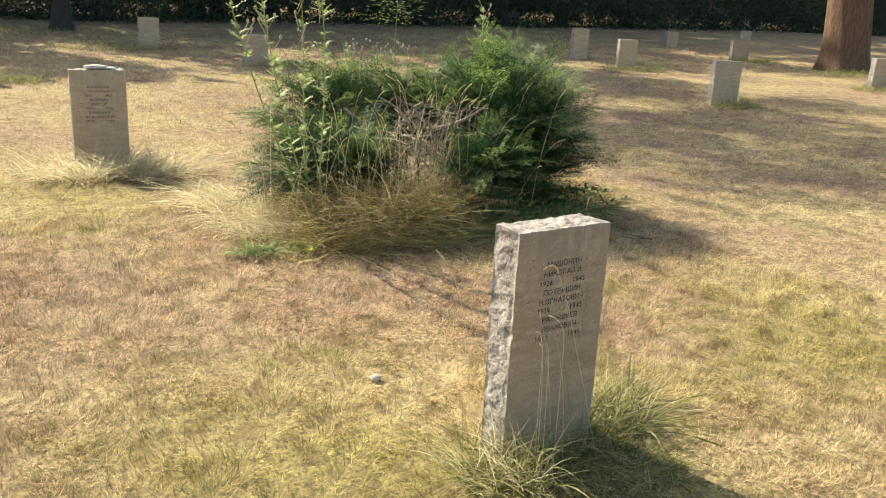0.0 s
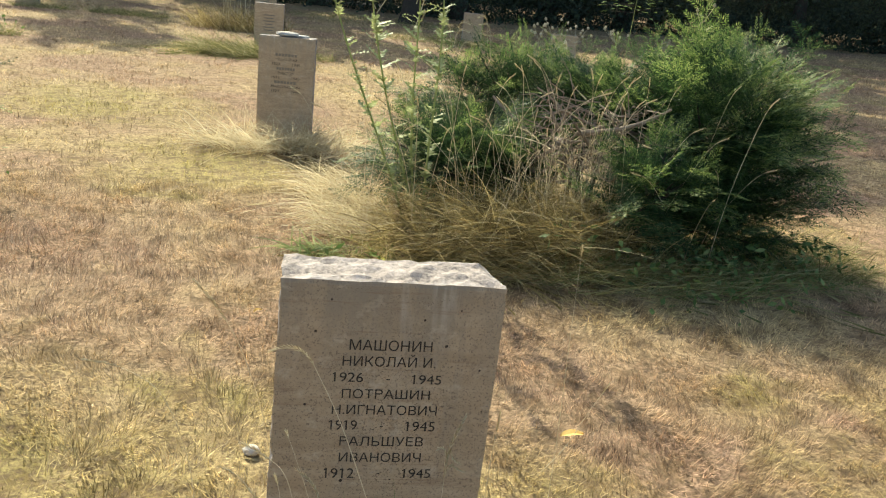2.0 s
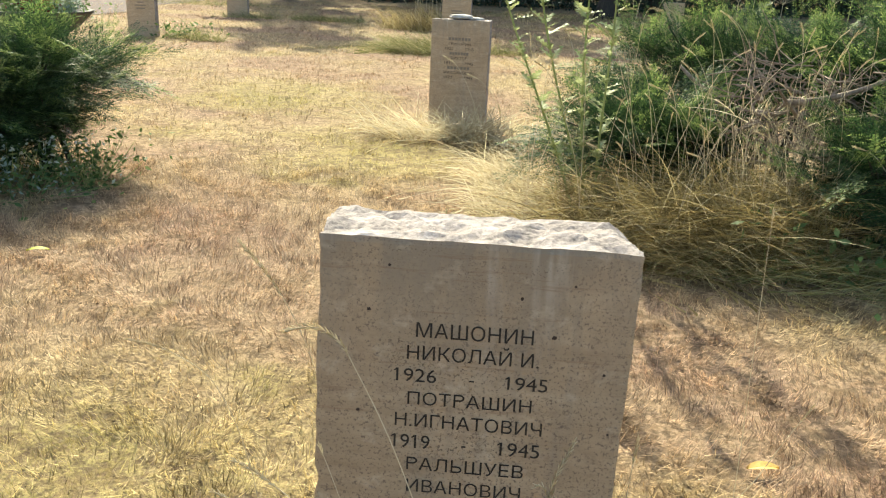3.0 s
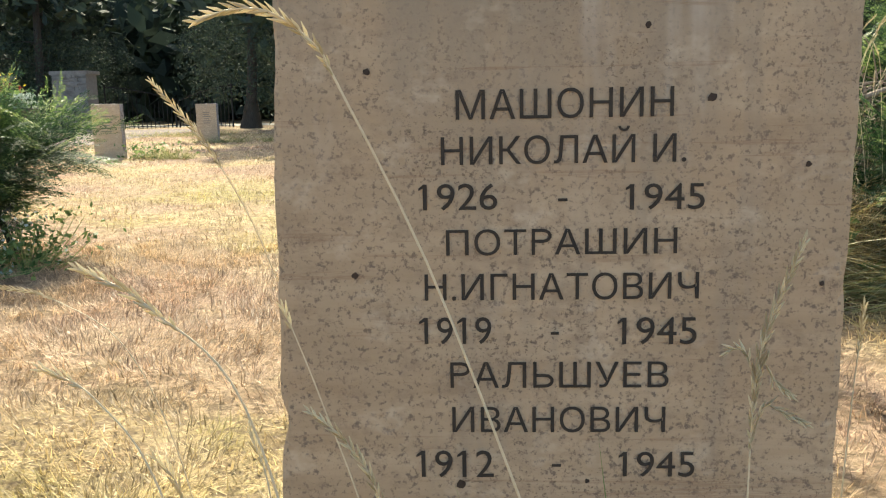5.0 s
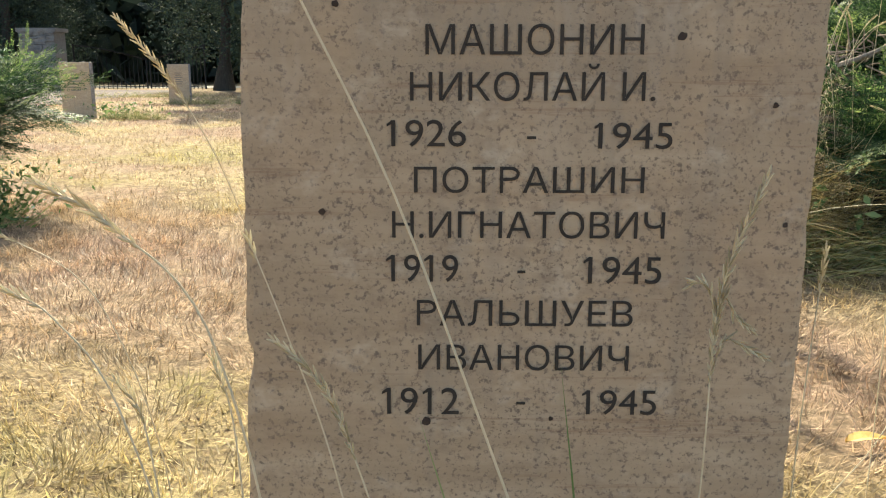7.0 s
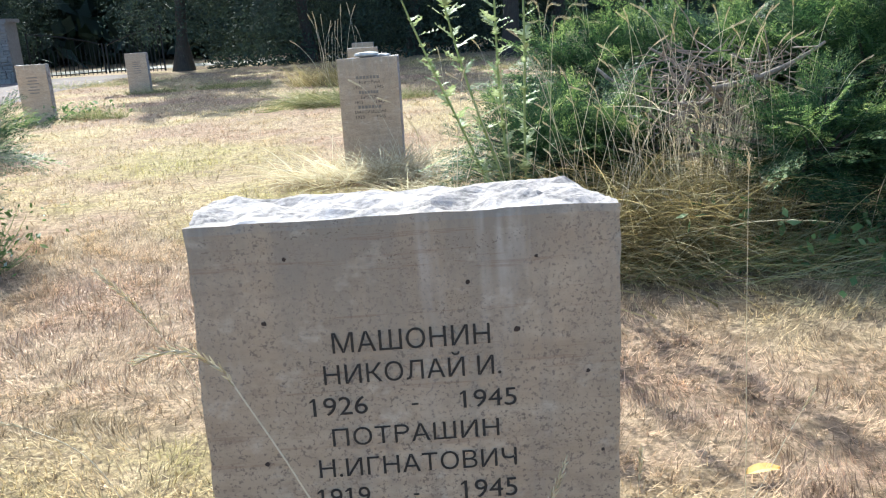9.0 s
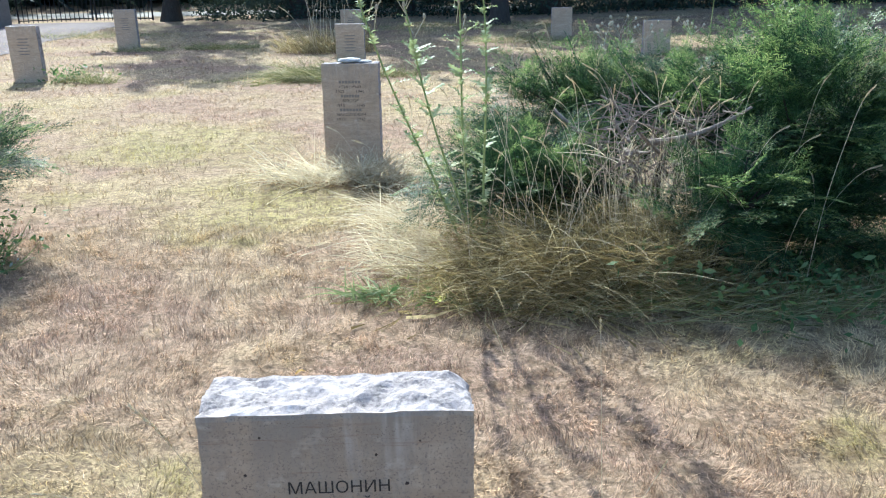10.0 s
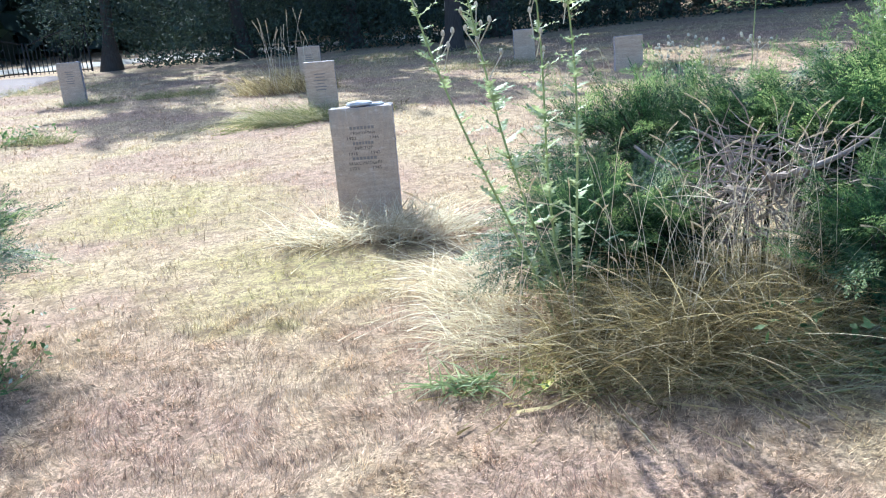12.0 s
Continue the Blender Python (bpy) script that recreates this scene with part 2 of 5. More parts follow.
M_STALK = rough_mat("straw_stalk", [(0.3, (0.50, 0.41, 0.26)), (0.7, (0.68, 0.58, 0.41))], 40, 0.6, 0.1)
M_DEAD = rough_mat("dead_wood", [(0.3, (0.11, 0.08, 0.06)), (0.5, (0.25, 0.195, 0.15)), (0.7, (0.44, 0.36, 0.29))], 25, 0.9, 0.6, 90, distance=0.006)
M_BARK = rough_mat("red_bark", [(0.3, (0.05, 0.028, 0.018)), (0.5, (0.15, 0.085, 0.055)), (0.7, (0.25, 0.15, 0.10))], 5, 0.95, 0.9, 30, distance=0.06, stretch=(4, 4, 0.7))
M_TRUNK = rough_mat("dark_bark", [(0.3, (0.02, 0.017, 0.014)), (0.7, (0.07, 0.058, 0.045))], 6, 0.95, 0.8, 30, distance=0.04, stretch=(4, 4, 0.7))
M_IRON = rough_mat("black_iron", [(0.3, (0.012, 0.012, 0.013)), (0.7, (0.03, 0.03, 0.03))], 20, 0.5, 0.1, metal=0.6)
M_GRAVEL = rough_mat("gravel", [(0.3, (0.085, 0.062, 0.056)), (0.5, (0.145, 0.11, 0.10)), (0.7, (0.215, 0.165, 0.152))], 3, 0.95, 0.6, 55, distance=0.02)
M_LANE = rough_mat("pale_lane", [(0.3, (0.20, 0.185, 0.155)), (0.7, (0.33, 0.305, 0.26))], 1.5, 0.95, 0.4, 40)
M_RUBBLE = rough_mat("grey_rubble_stone", [(0.3, (0.11, 0.10, 0.095)), (0.5, (0.21, 0.195, 0.18)), (0.7, (0.32, 0.30, 0.275))], 4, 0.9, 0.6, 40, distance=0.02)
M_MORTAR = rough_mat("mortar", [(0.3, (0.17, 0.16, 0.145)), (0.7, (0.28, 0.26, 0.24))], 12, 0.95, 0.4)
M_BOWL = rough_mat("dark_planter", [(0.3, (0.025, 0.022, 0.02)), (0.7, (0.07, 0.06, 0.052))], 14, 0.7, 0.4)
M_YELLOW = leaf_mat("yellow_petals", [(0.0, (0.60, 0.40, 0.02)), (1.0, (0.80, 0.62, 0.05))], 0.6, 0.35)
M_RED = leaf_mat("red_petals", [(0.0, (0.09, 0.012, 0.014)), (0.7, (0.22, 0.025, 0.03)), (1.0, (0.36, 0.10, 0.05))], 0.6, 0.35)
M_SILVER = leaf_mat("silver_leaves", [(0.0, (0.25, 0.32, 0.26)), (1.0, (0.50, 0.56, 0.48))], 0.7, 0.3)
M_PEBBLE = rough_mat("white_pebble", [(0.3, (0.36, 0.33, 0.29)), (0.7, (0.58, 0.54, 0.49))], 30, 0.8, 0.3)
M_CHIP = rough_mat("yellow_leaf", [(0.3, (0.50, 0.30, 0.07)), (0.7, (0.68, 0.46, 0.14))], 30, 0.7, 0.2)
M_GREENLEAF = rough_mat("yellow_green_leaf", [(0.3, (0.40, 0.42, 0.04)), (0.7, (0.58, 0.56, 0.07))], 30, 0.6, 0.1)


# ---- mesh helpers ----
def link(name, verts, faces, mats, parent=None, label="", index=None, smooth=False):
    """One mesh object from arrays of points and of equal-sided faces."""
    verts, faces = np.asarray(verts, np.float32).reshape(-1, 3), np.asarray(faces, np.int32)
    me = bpy.data.meshes.new(name)
    n, k = faces.shape
    me.vertices.add(len(verts))
    me.vertices.foreach_set("co", verts.ravel())
    me.loops.add(n * k)
    me.loops.foreach_set("vertex_index", faces.ravel())
    me.polygons.add(n)
    me.polygons.foreach_set("loop_start", np.arange(0, n * k, k, dtype=np.int32))
    for m in mats if isinstance(mats, (list, tuple)) else [mats]:
        me.materials.append(m)
    if index is not None:
        me.polygons.foreach_set("material_index", np.asarray(index, np.int32))
    me.polygons.foreach_set("use_smooth", np.full(n, smooth))
    me.update(calc_edges=True)
    ob = new(name, me)
    if parent:
        ob.parent = parent
    if label:
        ob["label"] = label
    return ob


def part(name, bm, material, parent, label=""):
    me = bpy.data.meshes.new(name)
    bm.to_mesh(me)
    bm.free()
    me.materials.append(material)
    ob = new(name, me)
    ob.parent = parent
    if label:
        ob["label"] = label
    return ob


def thing(name, x, y, z, label, category, group="", kind="", rz=0.0):
    ob = new(name)
    ob.matrix_world = pose(x, y, z, 0, 0, rz)
    return tagged(ob, label, category, group, kind)


class Heap:
    """Gathers quads of many small pieces into one mesh."""

    def __init__(self):
        self.v, self.f, self.n = [], [], 0

    def put(self, v, f):
        v = np.asarray(v, float).reshape(-1, 3)
        self.v.append(v)
        self.f.append(np.asarray(f, int) + self.n)
        self.n += len(v)
        return self

    def tube(self, pts, radii, sides=6):
        pts = np.asarray(pts, float)
        radii = np.broadcast_to(np.asarray(radii, float), (len(pts),))
        way = np.gradient(pts, axis=0)
        way /= np.linalg.norm(way, axis=1, keepdims=True) + 1e-9
        ref = np.where(np.abs(way[:, 2:3]) > 0.9, [[1.0, 0, 0]], [[0, 0, 1.0]])
        u = np.cross(way, ref)
        u /= np.linalg.norm(u, axis=1, keepdims=True) + 1e-9
        w = np.cross(way, u)
        a = np.arange(sides) * 2 * np.pi / sides
        ring = u[:, None] * np.cos(a)[None, :, None] + w[:, None] * np.sin(a)[None, :, None]
        v = pts[:, None] + ring * radii[:, None, None]
        i, j = np.meshgrid(np.arange(len(pts) - 1), np.arange(sides), indexing="ij")
        k = (j + 1) % sides
        f = np.stack([i * sides + j, i * sides + k, (i + 1) * sides + k, (i + 1) * sides + j], -1).reshape(-1, 4)
        return self.put(v, f)

    def link(self, name, mats, parent=None, label="", smooth=False):
        return link(name, np.concatenate(self.v), np.concatenate(self.f), mats, parent, label, smooth=smooth)


def unit(v):
    return v / (np.linalg.norm(v, axis=-1, keepdims=True) + 1e-9)


def ribbons(root, way, bend, length, width, steps=4):
    """Arching blades: points and quads."""
    n = len(root)
    s = np.linspace(0, 1, steps + 1)
    p = root[:, None] + length[:, None, None] * (s[None, :, None] * way[:, None] + (s**2)[None, :, None] * bend[:, None])
    turn = rng.normal(size=(n, 3)) * [1, 1, 0.3]
    side = unit(np.cross(way, turn))
    wd = width[:, None] * (1.02 - s[None] ** 1.5) * 0.5
    v = np.stack([p - side[:, None] * wd[..., None], p + side[:, None] * wd[..., None]], 2)
    i, k = np.meshgrid(np.arange(n), np.arange(steps), indexing="ij")
    o = i * (steps + 1) * 2 + k * 2
    f = np.stack([o, o + 1, o + 3, o + 2], -1).reshape(-1, 4)
    return v.reshape(-1, 3), f


def rise(x, y):
    """The lawn climbs gently towards the large tree; a shallow trodden hollow lies before the first gravestone."""
    x, y = np.asarray(x, float), np.asarray(y, float)
    return 0.02 * np.maximum(0.0, x - 7) - 0.03 * np.exp(-((x - 2.13) ** 2 + (y - 1.42) ** 2) / 0.12)


def grass_patch(name, cx, cy, rx, ry, count, length, width, material, label, lean=(0.0, 0.0), spread=0.6, droop=0.5, category="grass", fall=2.0, base=0.0, steps=4):
    r, a = rng.random(count) ** (1 / fall), rng.random(count) * 2 * np.pi
    x, y = cx + rx * r * np.cos(a), cy + ry * r * np.sin(a)
    root = np.stack([x, y, rise(x, y) - 0.01 + base * rng.random(count)], 1)
    way = unit(np.stack([rng.normal(lean[0], spread, count), rng.normal(lean[1], spread, count), np.ones(count)], 1))
    bend = np.stack([way[:, 0] * 0.5, way[:, 1] * 0.5, -droop * (0.5 + rng.random(count))], 1)
    v, f = ribbons(root, way, bend, length * rng.uniform(0.45, 1.1, count), width * rng.uniform(0.6, 1.2, count), steps)
    v[:, 2] = np.maximum(v[:, 2], rise(v[:, 0], v[:, 1]) + 0.004 + 0.02 * rng.random(len(v)))
    return tagged(link(name, v, f, material), label, category, kind="stuff")


def quads_at(centre, normal_jitter, size, flat=0.0):
    """Small leaf quads about the given points."""
    n = len(centre)
    u = unit(rng.normal(size=(n, 3)) * [1, 1, 1 - flat])
    w = unit(np.cross(u, rng.normal(size=(n, 3))))
    s = (size * rng.uniform(0.5, 1.2, n))[:, None]
    v = np.stack([centre - u * s, centre - w * s * 0.42, centre + u * s, centre + w * s * 0.42], 1) + normal_jitter * rng.normal(size=(n, 1, 3))
    return v.reshape(-1, 3), np.arange(n * 4).reshape(-1, 4)


# ---- ground ----
def make_ground():
    xs = np.unique(np.concatenate([np.linspace(-8, 16, 121), np.linspace(-60, 70, 66), [-1500, -400, -150, 150, 400, 1500]]))
    ys = np.unique(np.concatenate([np.linspace(-3, 16, 96), np.linspace(-40, 70, 56), [-1500, -400, -120, 150, 400, 1500]]))
    gx, gy = np.meshgrid(xs, ys, indexing="ij")
    wob = np.array([noise.noise(Vector((x * 1.3, y * 1.3, 0))) * 0.008 + noise.noise(Vector((x * 5, y * 5, 3))) * 0.004 for x, y in zip(gx.ravel(), gy.ravel())]).reshape(gx.shape)
    gz = np.minimum(rise(gx, gy), 0.7) + wob
    v = np.stack([gx, gy, gz], -1)
    i, j = np.meshgrid(np.arange(len(xs) - 1), np.arange(len(ys) - 1), indexing="ij")
    m = len(ys)
    f = np.stack([i * m + j, (i + 1) * m + j, (i + 1) * m + j + 1, i * m + j + 1], -1).reshape(-1, 4)
    tagged(link("ground", v, f, M_GROUND, smooth=True), "sun-burnt mown cemetery lawn, straw and pale green", "ground", kind="structure")


make_ground()


def lawn(name, x0, x1, y0, y1, clumps, each, length, width, spread, holes=()):
    """Mown grass in small clumps, with thatch showing between them."""
    count = clumps * each
    x = np.repeat(rng.uniform(x0, x1, clumps), each) + rng.normal(0, spread, count)
    y = np.repeat(rng.uniform(y0, y1, clumps), each) + rng.normal(0, spread, count)
    keep = np.ones(count, bool)
    for a, b, c, d in holes:
        keep &= ~((x > a) & (x < b) & (y > c) & (y < d))
    x, y = x[keep], y[keep]
    n = len(x)
    tilt = rng.uniform(0.12, 1.15, n)
    az = rng.normal(0, 0.9, n) + 6 * np.sin(x * 2.1 + np.cos(y * 3)) + 5 * np.cos(y * 1.7 + np.sin(x * 2.5))
    ln = length * rng.uniform(0.4, 1.15, n)
    wd = width * rng.uniform(0.6, 1.2, n)
    d = np.stack([np.cos(az) * np.cos(tilt), np.sin(az) * np.cos(tilt), np.sin(tilt)], 1) * ln[:, None]
    s = np.stack([-np.sin(az), np.cos(az), np.zeros(n)], 1) * wd[:, None] * 0.5
    p = np.stack([x, y, rise(x, y) + rng.uniform(-0.004, 0.012, n)], 1)
    v = np.stack([p - s, p + s, p + d], 1)
    tagged(link(name, v, np.arange(3 * n).reshape(-1, 3), M_BLADE), "short dry straw-coloured lawn grass blades", "grass", kind="stuff")


lawn("lawn_grass", -1.6, 5.6, 0.4, 6.6, 8200, 28, 0.055, 0.0040, 0.05)
lawn("lawn_grass", -5.0, 15.0, -0.5, 14.0, 11000, 18, 0.055, 0.0065, 0.09, [(-1.6, 5.6, 0.4, 6.6)])
lawn("lawn_grass", -10.0, 26.0, 14.0, 30.0, 8500, 11, 0.065, 0.014, 0.16)


def make_path():
    """Gravel path that comes in at the gate."""
    xs = np.linspace(0, 1, 24)
    c = np.stack([-9.6 - 1.3 * xs + 1.1 * np.sin(xs * 3), 16 + 17.5 * xs], 1)
    half = 1.9 + 0.3 * np.sin(xs * 9) + 0.15 * np.sin(xs * 23)
    v = [(x - h * k, y, 0.014 + 0.012 * (1 - abs(k))) for (x, y), h in zip(c, half) for k in (-1, -0.5, 0, 0.5, 1)]
    f = [(i * 5 + j, i * 5 + j + 1, i * 5 + j + 6, i * 5 + j + 5) for i in range(23) for j in range(4)]
    tagged(link("path", v, f, M_GRAVEL, smooth=True), "pinkish-grey gravel path leading to the gate", "path", kind="structure")


make_path()


# ---- gravestones ----
def slab(w, d, h, nx, nd, nz, seed, rough, shear=(0, 0), chip=1.0):
    """A sawn front and back, split sides and top. Origin: middle of the front's foot."""
    ids, pts, faces, kind = {}, [], [], []

    def vert(i, j, k):
        key = (i, j, k)
        if key in ids:
            return ids[key]
        x, y, z = (i / nx - 0.5) * w, j / nd * d, k / nz * h
        q = Vector((x, y, z)) + Vector((seed * 7.3, seed * 3.1, 0))
        n = noise.noise(q * 9) * 0.5 + noise.noise(q * 26) * 0.35 + noise.noise(q * 70) * 0.22
        ridge = abs(noise.noise(q * 15 + Vector((9, 0, 0))))
        edge = 0.12 if j == 0 else (0.5 if j in (1, nd) else 1.0)
        if i in (0, nx):
            x += (1 if i else -1) * rough * max(edge, 0.3) * (n - 0.2 - 0.8 * ridge)
            if seed == 1 and i == 0 and j < 6:
                x += 0.008 * math.exp(-((z - 0.59) / 0.018) ** 2) + 0.004 * math.exp(-((z - 0.90) / 0.03) ** 2)
        if k == nz:
            z += rough * edge * (1.3 * n - 1.2 * ridge + 0.25)

        if seed == 1 and k > 0.86 * nz:
            z -= 0.034 * max(0.0, (i / nx - 0.91) / 0.09) ** 1.4 * (0.1 + 0.9 * j / nd) * (k / nz - 0.86) / 0.14
        if j == nd:
            y += rough * 0.3 * n
        if j == 0 and (i in (0, nx) or k == nz):
            y += 0.002 + 0.006 * chip * max(0.0, noise.noise(q * 30) - 0.1)
        ids[key] = len(pts)
        pts.append((x + shear[0] * z, y + shear[1] * z, z))
        return ids[key]

    def face(a, b, c, e, m):
        faces.append((vert(*a), vert(*b), vert(*c), vert(*e)))
        kind.append(m)

    for i in range(nx):
        for k in range(nz):
            face((i, 0, k), (i + 1, 0, k), (i + 1, 0, k + 1), (i, 0, k + 1), 0)
            face((i + 1, nd, k), (i, nd, k), (i, nd, k + 1), (i + 1, nd, k + 1), 0)
    for j in range(nd):
        for k in range(nz):
            face((0, j + 1, k), (0, j, k), (0, j, k + 1), (0, j + 1, k + 1), 1)
            face((nx, j, k), (nx, j + 1, k), (nx, j + 1, k + 1), (nx, j, k + 1), 1)
        for i in range(nx):
            face((i, j, nz), (i + 1, j, nz), (i + 1, j + 1, nz), (i, j + 1, nz), 1)
    return pts, faces, kind


def bowl_letter(x0, x1, za, zb, turned):
    """A stem with one closed bowl, at the head or, turned, at the foot: points of x and height, and quads."""
    h, sw, m = zb - za, 0.125 * (zb - za), 8
    xm, zc, ro = x0 + 0.55 * (x1 - x0), 0.73 * h, 0.27 * h
    a = np.linspace(np.pi / 2, -np.pi / 2, m)
    outer = [(x0 + sw * 0.5, h), *zip(xm + (x1 - xm) * np.cos(a), zc + ro * np.sin(a)), (x0 + sw * 0.5, zc - ro)]
    inner = [(x0 + sw * 0.5, h - sw), *zip(xm + (x1 - xm - sw) * np.cos(a), zc + (ro - sw) * np.sin(a)), (x0 + sw * 0.5, zc - ro + sw)]
    pts = np.array(outer + inner + [(x0, 0), (x0 + sw, 0), (x0 + sw, h), (x0, h)])
    n = len(outer)
    if turned:
        pts[:, 1] = h - pts[:, 1]
    return pts + [0, za], [(k, k + 1, n + k + 1, n + k) for k in range(n - 1)] + [(2 * n, 2 * n + 1, 2 * n + 2, 2 * n + 3)]


def lettering(text, parent, material, x0, x1, z0, z1, y):
    """A cut line of writing that fills the given width and height."""
    cu = bpy.data.curves.new("letters", "FONT")
    cu.body, cu.resolution_u, cu.size = text, 4, 20.0
    ob = new("letters", cu)
    bpy.context.view_layer.update()
    me = bpy.data.meshes.new_from_object(ob.evaluated_get(bpy.context.evaluated_depsgraph_get()))
    bpy.data.objects.remove(ob)
    co = np.empty(len(me.vertices) * 3, np.float32)
    me.vertices.foreach_get("co", co)
    co = co.reshape(-1, 3)
    lo, hi = co.min(0), co.max(0)
    q = (co - lo) / np.maximum(hi - lo, 1e-6)
    z = z0 + q[:, 1] * (z1 - z0)
    co = np.stack([x0 + q[:, 0] * (x1 - x0), y(z), z], 1)
    polys = [list(p.vertices) for p in me.polygons]
    bpy.data.meshes.remove(me)
    # one object for each letter: outlines that lie over one another belong together
    spans = sorted((co[p, 0].min(), co[p, 0].max(), n) for n, p in enumerate(polys))
    groups, end = [], -9.0
    for lo_x, hi_x, n in spans:
        if lo_x > end + 0.0004:
            groups.append([])
        groups[-1].append(n)
        end = max(end, hi_x)
    signs = text.replace(" ", "")
    for k, g in enumerate(groups):
        if len(groups) == len(signs) and signs[k] in "РЬ":
            span = [co[v, 0] for n in g for v in polys[n]]
            flat, quads = bowl_letter(min(span), max(span), z0, z1, signs[k] == "Ь")
            link("letter", np.stack([flat[:, 0], y(flat[:, 1]), flat[:, 1]], 1), quads, material, parent)
            continue
        if text.isdigit() and text[k] == "1":
            # the slanting flag of the figure one
            xl, zt, hh = max(co[v, 0] for n in g for v in polys[n]) - 0.12 * (z1 - z0), z1, z1 - z0
            flag = [(x, float(y(np.array([z]))[0]) - 0.0002, z) for x, z in ((xl, zt), (xl, zt - 0.15 * hh), (xl - 0.20 * hh, zt - 0.25 * hh), (xl - 0.20 * hh, zt - 0.16 * hh))]
            link("flag", flag, [(3, 2, 1, 0)], material, parent)
        used = sorted({v for n in g for v in polys[n]})
        at = {v: k for k, v in enumerate(used)}
        glyph = bpy.data.meshes.new("letter")
        glyph.from_pydata([tuple(co[v]) for v in used], [], [[at[v] for v in polys[n]] for n in g])
        glyph.materials.append(material)
        new("letter", glyph).parent = parent


def bar(parent, x0, x1, z0, z1, y, material):
    """Writing too worn to read: a plain bar."""
    yy = float(y(np.array([(z0 + z1) / 2]))[0])
    return link("worn_writing", [(x0, yy, z0), (x1, yy, z0), (x1, yy, z1), (x0, yy, z1)], [(0, 1, 2, 3)], material, parent)


def gravestone(x, y, z, w, d, h, seed, label, nx=18, nd=6, nz=26, rough=0.014, rz=0.0, shear=(0, 0), chip=1.0):
    t = thing("gravestone", x, y, z, label, "gravestone", "gravestones in rows on the lawn", rz=rz)
    v, f, k = slab(w, d, h, nx, nd, nz, seed, rough, shear, chip)
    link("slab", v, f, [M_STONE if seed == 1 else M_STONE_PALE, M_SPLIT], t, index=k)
    return t


# the stone that the walker goes up to
S1X, S1Y, S1SH = 2.176, 2.130, (0.018, 0.036)
s1 = gravestone(S1X, S1Y, -0.02, 0.487, 0.15, 1.006, 1, "tall beige limestone grave slab with inscription and chipped top", 60, 18, 110, 0.012, 0, S1SH)
WRITING = [('МАШОНИН', 2.104, 2.284, 0.831, 0.856), ('НИКОЛАЙ И.', 2.091, 2.295, 0.7935, 0.824), ('1926', 2.075, 2.138, 0.7555, 0.778), ('-', 2.189, 2.197, 0.762, 0.7645), ('1945', 2.249, 2.311, 0.754, 0.776), ('ПОТРАШИН', 2.094, 2.289, 0.7165, 0.739), ('Н.ИГНАТОВИЧ', 2.075, 2.308, 0.6775, 0.701), ('1919', 2.074, 2.132, 0.639, 0.663), ('-', 2.183, 2.19, 0.647, 0.6495), ('1945', 2.244, 2.307, 0.638, 0.662), ('РАЛЬШУЕВ', 2.096, 2.284, 0.6, 0.623), ('ИВАНОВИЧ', 2.097, 2.282, 0.5595, 0.583), ('1912', 2.069, 2.133, 0.518, 0.543), ('-', 2.184, 2.192, 0.528, 0.5305), ('1945', 2.246, 2.308, 0.519, 0.542)]
for text, xa, xb, za, zb in WRITING:
    lettering(text, s1, M_INK, xa - S1X, xb - S1X, za + 0.02, zb + 0.02, lambda zz: S1SH[1] * zz - 0.0012)


def pit(parent, x, z, r):
    a = np.arange(10) * 2 * np.pi / 10
    rr = 1.35 * r * (0.75 + 0.4 * rng.random(10))
    v = np.stack([x + rr * np.cos(a), np.full(10, S1SH[1] * z - 0.0011), z + rr * np.sin(a)], 1)
    link("pit", v, [tuple(range(10))], M_PIT, parent)


for px, pz, pr in [(2.015, 0.700, 0.0022), (2.315, 0.846, 0.003), (2.030, 0.872, 0.0022), (2.104, 0.512, 0.0032), (2.262, 0.905, 0.002), (2.06, 0.945, 0.002), (2.395, 0.79, 0.002), (2.215, 0.515, 0.0016), (2.41, 0.69, 0.0018), (2.34, 0.93, 0.0016)]:
    pit(s1, px - S1X, pz + 0.02, pr)

# the stone behind it, in the same row
s2 = gravestone(1.76, 8.30, -0.02, 0.505, 0.15, 0.96, 2, "beige limestone grave slab with worn inscription and pale stones on top", 30, 10, 50, 0.012, -6, (0.0, 0.03))
face2 = lambda zz: 0.03 * zz - 0.0015
for row, (text, half) in enumerate([(None, 0.10), ("ГРИГОРИЙ", 0.095), ("1922", 0), (None, 0.085), ("ВИКТОР", 0.07), ("1915", 0), (None, 0.1), ("МАКСИМОВИЧ", 0.13), ("1923", 0)]):
    zb = 0.79 - row * 0.0405
    if half == 0:
        lettering(text, s2, M_INK, -0.125, -0.055, zb, zb + 0.024, face2)
        lettering("1945", s2, M_INK, 0.055, 0.125, zb, zb + 0.024, face2)
    elif text:
        lettering(text, s2, M_INK, -half, half, zb, zb + 0.026, face2)
    else:
        for k in range(7):
            bar(s2, -half + half * k * 2 / 7, -half + half * (k * 2 + 1.5) / 7, zb, zb + 0.024, face2, M_BAR)


